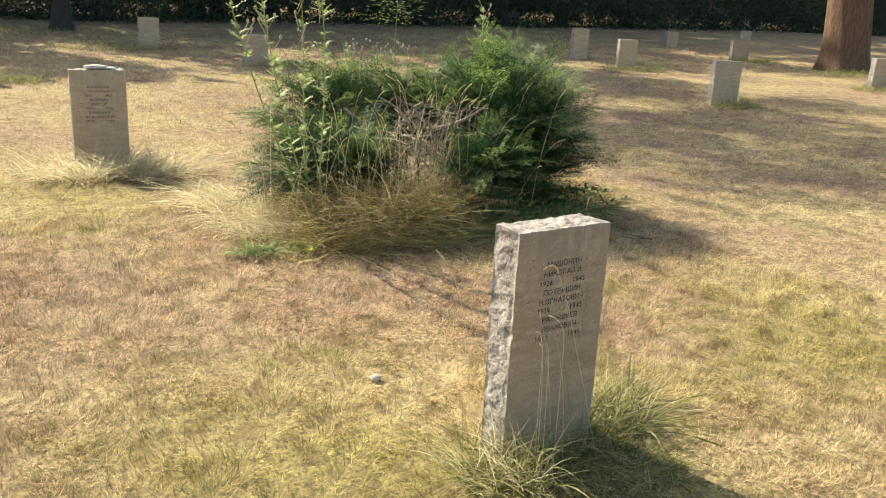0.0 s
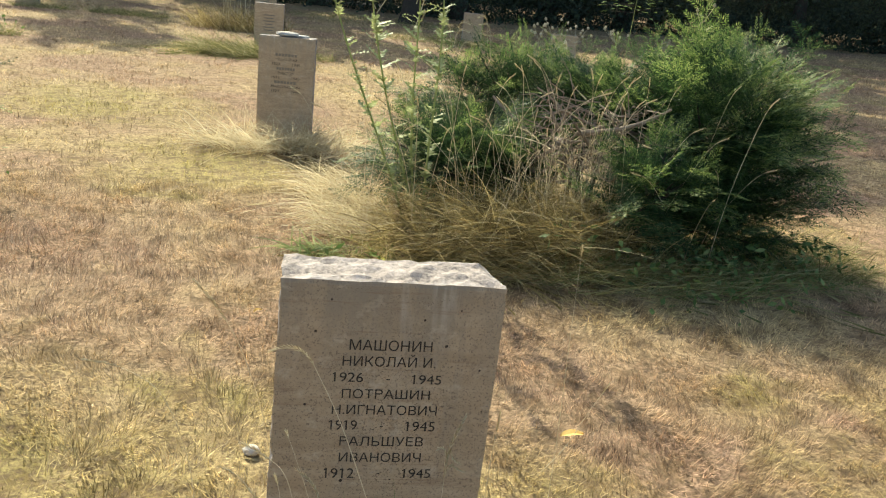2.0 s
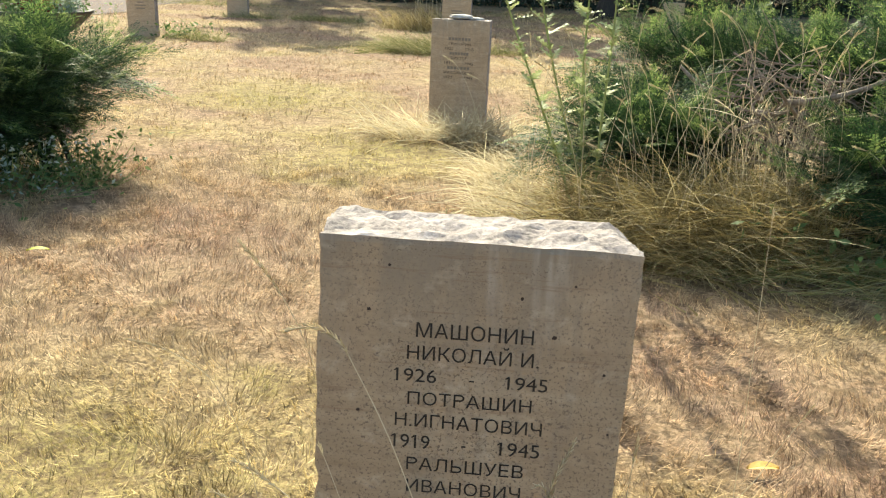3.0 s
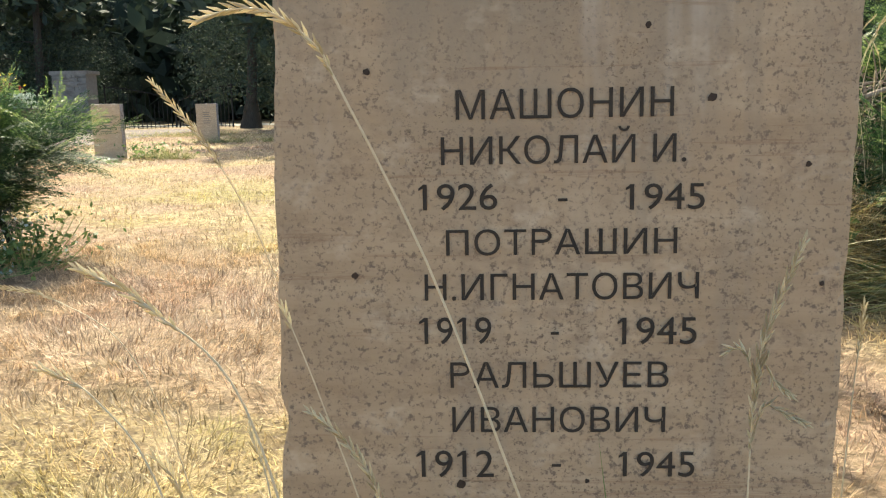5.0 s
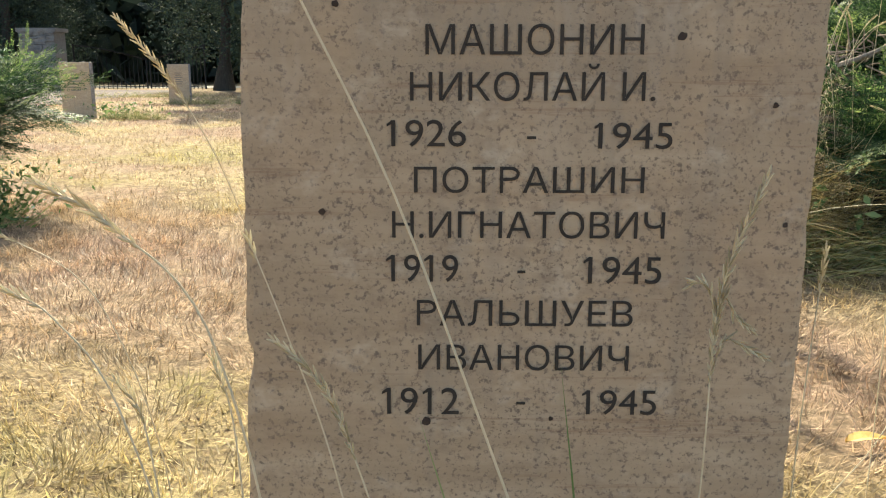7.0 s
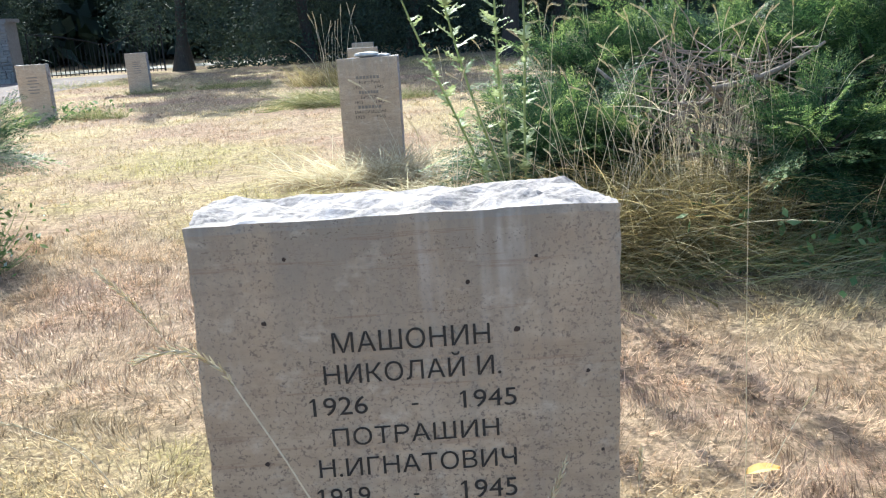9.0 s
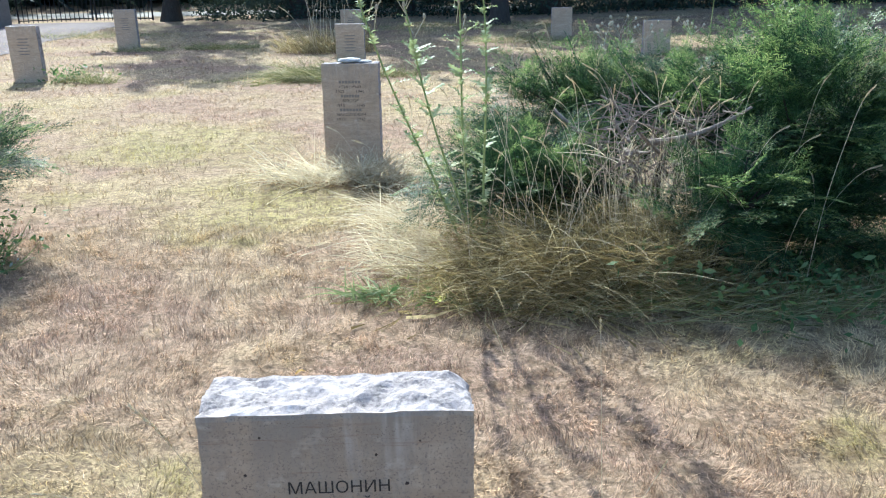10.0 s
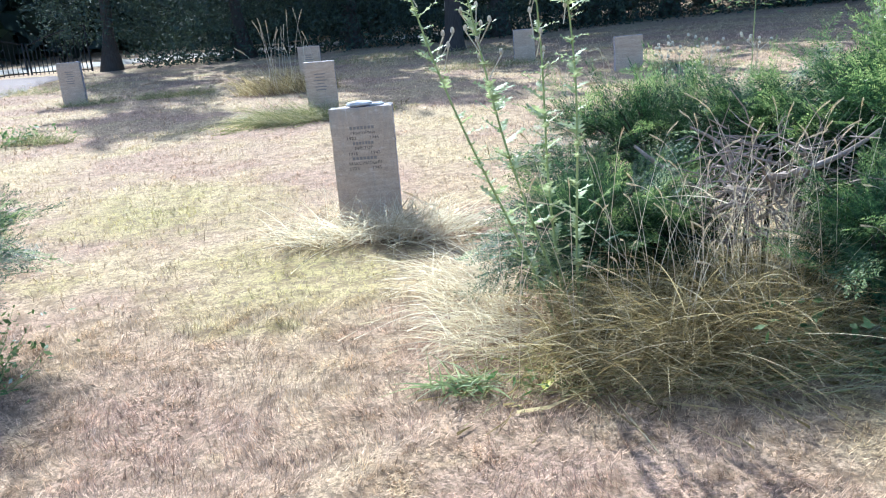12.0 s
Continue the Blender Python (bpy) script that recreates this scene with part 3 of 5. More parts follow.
def pebble(name, x, y, z, rx, ry, rz_, material, label, category, seed=0):
    bm = bmesh.new()
    bmesh.ops.create_icosphere(bm, subdivisions=3, radius=1)
    for v in bm.verts:
        k = 1 + 0.25 * noise.noise(v.co * 1.6 + Vector((seed, 0, 0))) + 0.08 * noise.noise(v.co * 5)
        v.co = Vector((v.co.x * rx * k, v.co.y * ry * k, v.co.z * rz_ * k))
    me = bpy.data.meshes.new(name)
    bm.to_mesh(me)
    bm.free()
    me.materials.append(material)
    ob = new(name, me)
    ob.location = (x, y, z)
    return tagged(ob, label, category)


pebble("flat_stone", 1.76, 8.40, 0.963, 0.115, 0.06, 0.022, M_PEBBLE, "flat whitish stone lying on a grave slab", "stone", 3)
pebble("flat_stone", 1.90, 8.385, 0.952, 0.06, 0.04, 0.014, M_PEBBLE, "small whitish stone lying on a grave slab", "stone", 5)
pebble("pebble", 1.856, 3.05, 0.018, 0.028, 0.022, 0.018, M_PEBBLE, "small pale pebble lying on the dry lawn", "stone", 8)

OTHERS = [
    (1.23, 15.5, 0.49, 0.85, -3), (0.84, 21.3, 0.50, 0.83, -3), (-4.2, 15.4, 0.50, 0.92, 0), (-4.5, 21.5, 0.51, 0.92, -2),
    (5.95, 22.0, 0.50, 0.76, -4), (7.2, 18.0, 0.55, 0.66, -3), (16.16, 15.37, 0.50, 0.74, -20),
    (13.03, 9.81, 0.54, 0.80, -20), (22.03, 16.38, 0.58, 0.62, -20), (24.36, 21.13, 0.5, 0.55, -10), (31.9, 23.6, 0.5, 0.42, -10),
    (16.8, 17.83, 0.5, 0.85, -10), (19.3, 10.33, 0.65, 0.70, -15),
]
for n, (x, y, w, h, rz) in enumerate(OTHERS):
    t = gravestone(x, y, float(rise(x, y)) - 0.03, w, 0.15, h + 0.03, n + 4, "weathered grey limestone grave slab standing on dry lawn", rz=rz)
    if n < 4:
        for row, half in enumerate((0.09, 0.075, 0.10, 0.06, 0.095, 0.08)):
            za = h * 0.8 - row * 0.05
            bar(t, -half, half, za, za + 0.018, lambda zz: 0 * zz - 0.0015, M_BAR)


# ---- yews ----
def spray_pattern(r, shoots, long, droop):
    """One flat frond: a leading shoot with side shoots, all set with two ranks of needles. Ahead: x, across: y."""
    root, way, length, frac = [], [], [], []

    def rank(o, d, ln, f0, f1, gap=0.0095):
        n = max(4, int(ln / gap))
        q = np.linspace(0.06, 1.0, n)
        side = np.array([-d[1], d[0], 0.0])
        for sg in (-1.0, 1.0):
            root.append(o + q[:, None] * d * ln)
            w = side * sg + d * (0.55 + 0.5 * q[:, None]) + r.normal(0, 0.13, (n, 3)) * [1, 1, 1.3]
            way.append(w / np.linalg.norm(w, axis=1, keepdims=True))
            length.append(0.024 * (1.05 - 0.5 * q**4) * r.uniform(0.8, 1.15, n))
            frac.append(f0 + (f1 - f0) * q)

    rank(np.zeros(3), np.array([1.0, 0, 0]), long, 0.0, 1.0)
    for k in range(shoots):
        u = 0.10 + 0.82 * (k + 0.5) / shoots
        a = (1 if k % 2 else -1) * r.uniform(0.65, 0.95)
        ln = long * 0.52 * (1 - 0.75 * u) * r.uniform(0.75, 1.2) + 0.02
        rank(np.array([u * long, 0, 0]), np.array([math.cos(a), math.sin(a), 0.0]), ln, u * 0.8, min(1.0, u * 0.8 + 0.3))
    root, way, length, frac = np.concatenate(root), np.concatenate(way), np.concatenate(length), np.concatenate(frac)
    flat = np.cross(way, [0, 0, 1.0]) + r.normal(0, 0.35, way.shape)
    flat *= 0.0025 / np.linalg.norm(flat, axis=1, keepdims=True)
    v = np.stack([root, root + way * length[:, None] * 0.4 + flat, root + way * length[:, None], root + way * length[:, None] * 0.4 - flat], 1)
    v[..., 2] -= droop * (v[..., 0] ** 2 + 0.6 * v[..., 1] ** 2)
    return v, frac


PATTERNS = [spray_pattern(np.random.default_rng(60 + k), 9 + k % 3, 0.24 + 0.05 * (k % 4), 0.3 + 0.25 * (k % 3)) for k in range(6)]


def set_sprays(roots, ways, sizes):
    """Fronds laid out from their roots along their ways, flat side up: needle quads and how near the tip each is."""
    side = unit(np.cross([0, 0, 1.0], ways) + rng.normal(0, 0.35, ways.shape))
    up = unit(np.cross(ways, side))
    quads, near = [], []
    for k, (v, fr) in enumerate(PATTERNS):
        some = np.arange(k, len(roots), len(PATTERNS))
        axes = np.stack([ways[some], side[some], up[some]], 1) * sizes[some, None, None]
        quads.append(np.tensordot(v, axes, axes=([2], [1])).transpose(2, 0, 1, 3) + roots[some][:, None, None])
        near.append(np.broadcast_to(fr, (len(some), len(fr))))
    return np.concatenate([q.reshape(-1, 4, 3) for q in quads]), np.concatenate([n.ravel() for n in near])


def yew(x, y, label, lobes):
    t = thing("yew_shrub", x, y, 0, label, "shrub", "clipped yews among the graves")
    o = np.array([x, y, 0.0])
    for n, (c, r, boughs, fresh) in enumerate(lobes):
        c, r = np.array(c), np.array(r)
        u = unit(rng.normal(size=(boughs, 3)) + [0, 0, 0.12])
        lump = np.array([0.94 + 0.42 * noise.noise(Vector(a) * 2.4 + Vector((n * 5.1 + x, 0, 0))) for a in u])
        shell = np.where(rng.random(boughs) < 0.62, rng.uniform(0.72, 0.98, boughs), rng.uniform(0.35, 0.72, boughs)) * lump
        tipped = c + u * r * shell[:, None]
        way = unit(u * [1, 1, 0.55] + [0, 0, 0.30] + 0.35 * np.maximum(u[:, 2:3], 0) * [0, 0, 1.0] + rng.normal(0, 0.22, (boughs, 3)))
        size = rng.uniform(0.8, 1.45, boughs)
        root = tipped - way * 0.16 * size[:, None]
        q, near = set_sprays(root - o, way, size)
        live = q[:, :, 2].min(1) > 0.03
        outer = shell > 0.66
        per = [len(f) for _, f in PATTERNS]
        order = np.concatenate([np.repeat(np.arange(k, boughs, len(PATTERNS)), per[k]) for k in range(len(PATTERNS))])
        # Sunlit fringe put in as colour: bright needles only on outer, upward frond tips.
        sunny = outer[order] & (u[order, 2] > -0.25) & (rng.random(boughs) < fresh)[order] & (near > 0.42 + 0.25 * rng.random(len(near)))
        for mask, mat, note in ((live & ~sunny, M_YEW, ""), (live & sunny, M_YEW_TIP, "bright green young shoots and sunlit tips")):
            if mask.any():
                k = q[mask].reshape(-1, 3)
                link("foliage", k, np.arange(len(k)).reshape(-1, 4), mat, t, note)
        s = np.linspace(0, 1, 6)[:, None]
        for k in range(0, boughs, max(1, boughs // 22)):
            st = c - [0, 0, 0.35 * r[2]] + u[k] * r * 0.1
            e = tipped[k]
            Heap().tube(st + (e - st) * s + [0, 0, 0.05] * s * (1 - s) - o, np.linspace(0.011, 0.003, 6), 5).link("branch", M_TRUNK, t, smooth=True)
        for k in range(4):
            a = np.array([x * 0.4 + c[0] * 0.6 + rng.normal(0, 0.15), y * 0.4 + c[1] * 0.6 + rng.normal(0, 0.1), -0.03])
            e = c + rng.normal(0, 0.15, 3) * r
            Heap().tube(a + (e - a) * s - o, np.linspace(0.022, 0.010, 6), 7).link("branch", M_TRUNK, t, smooth=True)
    return t


# The low second lobe, nearly without bright tips, is added to deepen the shade.
yew(3.9, 5.8, "half-dead dark green yew shrub with broken bare branches in the middle",
    [((4.64, 5.74, 0.80), (0.82, 0.70, 0.62), 820, 0.8), ((4.52, 5.36, 0.36), (0.74, 0.42, 0.34), 300, 0.15), ((2.97, 5.88, 0.48), (0.72, 0.42, 0.29), 230, 0.7),
     ((3.50, 6.62, 0.78), (0.88, 0.45, 0.38), 330, 0.7), ((4.08, 6.25, 0.84), (0.50, 0.40, 0.38), 150, 0.6), ((4.04, 5.12, 0.52), (0.38, 0.26, 0.30), 130, 0.9), ((3.30, 5.72, 0.46), (0.30, 0.22, 0.18), 36, 0.6)])
yew(-1.1, 6.2, "spreading dark green yew shrub with bright tips over weeds",
    [((-0.78, 6.15, 0.64), (0.70, 0.58, 0.31), 340, 0.7), ((-1.65, 6.05, 0.62), (0.80, 0.65, 0.46), 250, 0.5), ((-0.98, 5.95, 0.40), (0.60, 0.48, 0.32), 250, 0.25)])


def dead_branches():
    t = thing("dead_branches", 3.85, 5.55, 0, "tangle of grey broken dead branches inside the yew", "branches")
    o = np.array([3.85, 5.6, 0.0])
    for n in range(40):
        a = np.array([rng.uniform(3.45, 4.15), rng.uniform(5.45, 5.85), rng.uniform(0.40, 0.85)])
        e = a + np.array([rng.normal(0.0, 0.17), rng.normal(-0.06, 0.14), rng.uniform(-0.05, 0.24)])
        e[2] = min(e[2], 0.98)
        mid = (a + e) / 2 + rng.normal(0, 0.05, 3)
        s = np.linspace(0, 1, 7)[:, None]
        p = (1 - s) ** 2 * a + 2 * s * (1 - s) * mid + s**2 * e
        r = rng.uniform(0.006, 0.019)
        Heap().tube(p - o + [0, 0.05, 0], np.linspace(r, r * 0.45, 7), 7).link("branch", M_DEAD, t, smooth=True)
    a, m, e = np.array([3.66, 5.40, 0.78]), np.array([3.95, 5.30, 0.82]), np.array([4.20, 5.33, 0.98])
    for k in range(1):
        s = np.linspace(0, 1, 8)[:, None]
        off = np.array([0.09 * k - 0.05, 0.015 * k, 0.03 * (k % 2) - 0.04 * k])
        p = (1 - s) ** 2 * a + 2 * s * (1 - s) * m + s**2 * e + off
        Heap().tube(p - o + [0, 0.05, 0], np.linspace(0.019, 0.008, 8), 7).link("branch", M_DEAD, t, smooth=True)
    h = Heap()
    for n in range(300):
        a = np.array([rng.uniform(3.4, 4.2), rng.uniform(5.3, 5.8), rng.uniform(0.5, 0.98)])
        e = a + np.array([rng.normal(0, 0.12), rng.normal(-0.05, 0.08), rng.normal(0.03, 0.08)])
        h.tube(np.array([a, (a + e) / 2 + rng.normal(0, 0.012, 3), e]) - o + [0, 0.05, 0], [0.004, 0.0032, 0.0015], 4)
    h.link("twig_tangle", M_DEAD, t)["kind"] = "stuff"


dead_branches()


# ---- thistles ----
def thistle(x, y, base, tip, h, lean_y, seed):
    t = thing("thistle", base, y, 0, "tall spiny pale green thistle with small faded heads", "thistle", "thistles beside the yew")
    r = np.random.default_rng(seed)
    s = np.linspace(0, 1, 14)[:, None]
    a, e = np.zeros(3), np.array([tip - base, lean_y, h])
    p = a + s * e + np.concatenate([0.03 * np.sin(s * 5 + seed), 0.02 * np.cos(s * 4), 0 * s], 1)
    stem = Heap().tube(p, np.linspace(0.0078, 0.0036, 14), 8).link("stem", M_STEM, t, smooth=True)
    for n in range(58):
        lf = Heap()
        u = r.uniform(0.12, 1.0)
        c = a + u * e + np.array([0.03 * np.sin(u * 5 + seed), 0.02 * np.cos(u * 4), 0])
        az = n * 2.4
        out = np.array([np.cos(az), np.sin(az), r.uniform(0.3, 1.1)])
        out /= np.linalg.norm(out)
        ln = r.uniform(0.055, 0.13) * (1.0 - 0.4 * abs(u - 0.5))
        sd = np.cross(out, [0, 0, 1.0])
        sd /= np.linalg.norm(sd)
        up = np.cross(sd, out)
        # lobed leaf: a midrib with pointed teeth on both sides
        for k in range(5):
            q, wq = c + out * ln * k / 5 - up * 0.02 * (k / 5) ** 2, ln * (0.34 - 0.05 * k)
            for sg in (-1, 1):
                tooth = q + sd * sg * wq + out * ln * 0.22 + up * r.uniform(-0.01, 0.012)
                lf.put([q, q + out * ln * 0.1 + sd * sg * wq * 0.5, tooth, q + out * ln * 0.24], [[0, 1, 2, 3]])
        lf.link("leaf", M_THISTLE, stem)
    for n in range(9):
        u = r.uniform(0.72, 1.0)
        c = a + u * e
        az = r.uniform(0, 6.28)
        d = np.array([np.cos(az) * 0.6, np.sin(az) * 0.6, 1.0]) * r.uniform(0.05, 0.13)
        hd = Heap()
        hd.tube([c, c + d * 0.6, c + d], [0.003, 0.0025, 0.004], 5)
        hd.tube([c + d, c + d + [0, 0, 0.008], c + d + [0, 0, 0.02], c + d + [0, 0, 0.03]], [0.003, 0.010, 0.009, 0.004], 6)
        hd.link("flower_head", M_DOWN, stem, "faded brownish flower head")


thistle(0, 5.5, 2.62, 2.00, 1.80, -0.06, 1)
thistle(0, 5.5, 2.70, 2.22, 1.84, 0.0, 2)
thistle(0, 5.52, 2.70, 2.54, 1.80, 0.02, 3)
thistle(0, 5.45, 2.76, 2.67, 1.82, 0.0, 4)
thistle(0, 6.1, 4.55, 4.62, 1.72, 0.0, 5)

# Stands in for a hanging bough; the stem down to the ground is added.
def sapling(x, y, h):
    t = thing("sapling", x, y, 0, "light yellow-green leaves for a hanging bough, on a slender added stem behind the yew", "sapling")
    s = np.linspace(0, 1, 9)[:, None]
    p = np.concatenate([0.10 * s, 0.05 * s * s, h * s], 1)
    stem = Heap().tube(p, np.linspace(0.006, 0.003, 9), 6).link("stem", M_STEM, t, smooth=True)
    for n in range(150):
        u = rng.uniform(0.82, 1.0)
        c = np.array([0.10 * u, 0.05 * u * u, h * u])
        az, ln = n * 2.4, rng.uniform(0.08, 0.55) * (1.5 - u)
        d = np.array([math.cos(az), math.sin(az), rng.uniform(-0.1, 0.5)])
        q = c + d * ln
        sd = unit(np.cross(d, [0, 0, 1.0]))
        w, k = rng.uniform(0.014, 0.022), rng.uniform(0.05, 0.08)
        Heap().put([q, q + d * k * 0.4 + sd * w, q + d * k - [0, 0, 0.012], q + d * k * 0.4 - sd * w], [[0, 1, 2, 3]]).link("leaf", M_HERB, stem)
        if n % 5 == 0:
            Heap().tube([c, c + d * ln * 0.5, q], [0.003, 0.002, 0.001], 4).link("twig", M_TRUNK, stem)


sapling(4.72, 7.9, 1.78)

# ---- long grass ----
grass_patch("hay_grass", 3.25, 5.72, 0.62, 0.20, 900, 0.50, 0.0042, M_HAY, "brownish long dry grass under the yew's boughs", (-0.1, -0.1), 0.9, 0.35, base=0.16, steps=6)
grass_patch("green_grass", 3.25, 6.15, 0.75, 0.22, 500, 0.50, 0.005, M_GREEN, "long grass standing under the yew's boughs", (0.0, 0.0), 0.4, 0.2, base=0.10, steps=5)
grass_patch("hay_grass", 3.05, 5.28, 0.58, 0.34, 2100, 0.46, 0.0038, M_HAY, "arching heap of long dry grass before the yew", (0.0, -0.25), 1.1, 0.40, base=0.30, steps=6)
grass_patch("hay_grass", 3.42, 5.18, 0.50, 0.34, 1700, 0.58, 0.0038, M_HAY, "arching heap of long dry grass before the yew", (0.0, -0.2), 1.1, 0.36, base=0.36, steps=6)
grass_patch("hay_grass", 3.02, 5.06, 0.70, 0.26, 1500, 0.44, 0.0038, M_HAY, "arching heap of long dry grass before the yew", (0.5, -0.3), 1.3, 0.45, base=0.22, steps=6)
grass_patch("hay_grass", 3.75, 5.50, 0.40, 0.22, 170, 0.38, 0.0040, M_PALE, "pale dry grass caught in the dead branches", (0.0, -0.2), 0.6, 0.25, base=0.75, steps=6)
grass_patch("green_grass", 2.5, 5.20, 0.5, 0.28, 240, 0.30, 0.0055, M_GREEN, "green long grass among the hay", (-0.3, -0.4), 0.6, 0.35, steps=6)
grass_patch("green_grass", 3.2, 5.05, 0.8, 0.22, 420, 0.28, 0.0055, M_GREEN, "green long grass among the hay", (0.0, -0.4), 0.6, 0.35, steps=6)
grass_patch("bleached_grass", 2.34, 5.80, 0.32, 0.42, 330, 0.42, 0.005, M_PALE, "bleached flattened long grass beside the yew", (-0.5, -0.3), 0.55, 0.5, base=0.08, steps=6)
grass_patch("hay_grass", 3.62, 5.32, 0.28, 0.16, 210, 0.85, 0.0034, M_PALE, "upright pale stems before the dead branches", (0.0, -0.05), 0.16, 0.12, base=0.10, steps=6)
grass_patch("bleached_grass", 2.32, 6.40, 0.30, 0.50, 520, 0.50, 0.0055, M_PALE, "bleached arching grass between the yew and a gravestone", (-0.55, -0.25), 0.45, 0.45, base=0.05, steps=6)
grass_patch("bleached_grass", 2.32, 5.66, 0.28, 0.28, 170, 0.40, 0.0045, M_PALE, "bleached flattened long grass beside the yew", (-0.9, -0.3), 0.5, 0.5, base=0.10, steps=6)
grass_patch("bleached_grass", 1.85, 7.86, 0.34, 0.14, 420, 0.52, 0.008, M_PALE, "bleached long grass standing before a gravestone", (0.1, -0.35), 0.45, 0.35, steps=5)
grass_patch("green_grass", 2.32, 1.86, 0.30, 0.22, 700, 0.20, 0.0048, M_GREEN, "dark green grass in the gravestone's shade", (0.1, -0.2), 0.6, 0.5, steps=5)
# Laid and shade grass take the darker green blades to deepen the yew's shade.
grass_patch("laid_grass", 3.9, 4.80, 0.8, 0.16, 240, 0.75, 0.0045, M_GREEN, "laid long grass stalks at the lawn's edge", (1.4, -0.25), 0.5, 0.4, base=0.05, steps=6)
grass_patch("shade_grass", 4.5, 5.15, 0.8, 0.3, 500, 0.40, 0.005, M_GREEN, "green long grass in the shade of the yew", (0.1, -0.3), 0.5, 0.35, steps=5)
grass_patch("shade_grass", 5.3, 5.5, 0.5, 0.5, 800, 0.40, 0.005, M_GREEN, "green long grass at the foot of the yew", (0.4, -0.3), 0.5, 0.45, steps=5)
grass_patch("green_grass", 1.92, 2.06, 0.22, 0.18, 480, 0.46, 0.0062, M_GREEN, "long green grass tuft at the gravestone's foot", (-0.45, -0.2), 0.4, 0.35, steps=6)
grass_patch("green_grass", 2.60, 2.2, 0.20, 0.18, 420, 0.40, 0.0085, M_GREEN, "long green grass tuft at the gravestone's foot", (0.35, -0.05), 0.5, 0.5, steps=6)
grass_patch("green_grass", 2.2, 2.08, 0.28, 0.06, 320, 0.22, 0.0040, M_GREEN, "long green grass tuft at the gravestone's foot", (0.0, -0.5), 0.5, 0.5, steps=5)
grass_patch("bleached_grass", 1.86, 2.02, 0.16, 0.12, 120, 0.52, 0.0035, M_PALE, "pale dry grass blades at the gravestone's foot", (-0.35, -0.15), 0.35, 0.25, steps=6)
grass_patch("bleached_grass", 2.62, 2.18, 0.16, 0.14, 120, 0.42, 0.0035, M_PALE, "pale dry grass blades at the gravestone's foot", (0.4, 0), 0.4, 0.5, steps=6)
grass_patch("bleached_grass", 1.50, 7.95, 0.48, 0.30, 300, 0.52, 0.009, M_PALE, "bleached long grass lying round a gravestone", (-0.4, -0.4), 0.6, 0.38, steps=5)
grass_patch("bleached_grass", 2.10, 7.90, 0.48, 0.40, 420, 0.52, 0.009, M_PALE, "bleached long grass lying round a gravestone", (0.4, -0.4), 0.6, 0.38, steps=5)
grass_patch("hay_mound", 0.75, 15.1, 0.75, 0.5, 1500, 0.70, 0.008, M_GREEN, "mound of long grass beside a far gravestone", (-0.4, -0.2), 0.7, 0.5, steps=5)
grass_patch("hay_mound", 0.4, 19.8, 1.1, 0.5, 1100, 0.85, 0.009, M_HAY, "tall dry grass among the far gravestones", (-0.2, -0.1), 0.35, 0.3, steps=5)
for gx, gy, rx, n in [(-2.2, 21.2, 0.9, 500), (-3.4, 15.3, 0.35, 160), (-2.9, 15.0, 0.3, 140), (-4.0, 21.0, 0.7, 220), (5.0, 21.7, 1.6, 500), (8.0, 17.6, 0.9, 300), (1.9, 15.2, 0.5, 220), (16.2, 15.0, 1.1, 420), (22.3, 16.0, 1.0, 320), (13.0, 9.5, 0.6, 260), (19.2, 10.2, 1.0, 420), (21.5, 12.6, 1.2, 420), (-7.0, 26.0, 2.0, 420), (4.0, 27.0, 3.0, 700)]:
    grass_patch("grass_tuft", gx, gy, rx, rx * 0.5, int(n * 1.6), 0.40, 0.008, M_GREEN, "tuft of long green grass on the lawn", (0, -0.1), 0.5, 0.45, steps=4)


# ---- woods behind ----
def tree_kind(h, r, z0, low, high, seed):
    """Meshes of one tree: trunk, limbs, crown."""
    global rng
    keep, rng = rng, np.random.default_rng(seed)
    tr, lb, cr = Heap(), [], Heap()
    z = np.linspace(-0.1, h * 0.92, 12)
    bend = np.stack([0.15 * np.sin(z * 0.4 + seed), 0.15 * np.cos(z * 0.5), z], 1)
    tr.tube(bend, 0.03 + 0.27 * (1 - z / h) + 0.25 * np.exp(-z * 2.5), 10)
    for n in range(9):
        zz = rng.uniform(max(1.2, z0), h * 0.9)
        az, ln = rng.random() * 6.28, r * (1.1 - zz / h) * rng.uniform(0.6, 1.0)
        s = np.linspace(0, 1, 5)[:, None]
        e = np.array([np.cos(az) * ln, np.sin(az) * ln, rng.uniform(-0.6, 0.5)])
        lb.append(Heap().tube(np.array([0, 0, zz]) + s * e + np.concatenate([0 * s, 0 * s, 0.5 * s * (1 - s)], 1), np.linspace(0.07, 0.015, 5), 5))

    def cloud(n, za, zb, size, inner, loose):
        # leaves hang in clumps round limb ends
        k = max(20, n // 45)
        zc = rng.uniform(za, zb, k)
        az = rng.random(k) * 6.28
        rad = r * np.sqrt(np.clip(1 - (zc / h) ** 1.6, 0.05, 1)) * rng.uniform(inner, 1.0, k)
        c = np.stack([np.cos(az) * rad, np.sin(az) * rad, zc], 1)
        p = c[rng.integers(0, k, n)] + rng.normal(size=(n, 3)) * [loose, loose, loose * 0.65]
        p[:, 2] = np.maximum(p[:, 2], 0.15)
        return quads_at(p, 0.0, size)

    cr.put(*cloud(low, z0, 5.5, 0.095, 0.45, 0.5))
    cr.put(*cloud(high, 5.0, h, 0.55, 0.15, 0.85))
    rng = keep
    return tr, lb, cr


KINDS = []
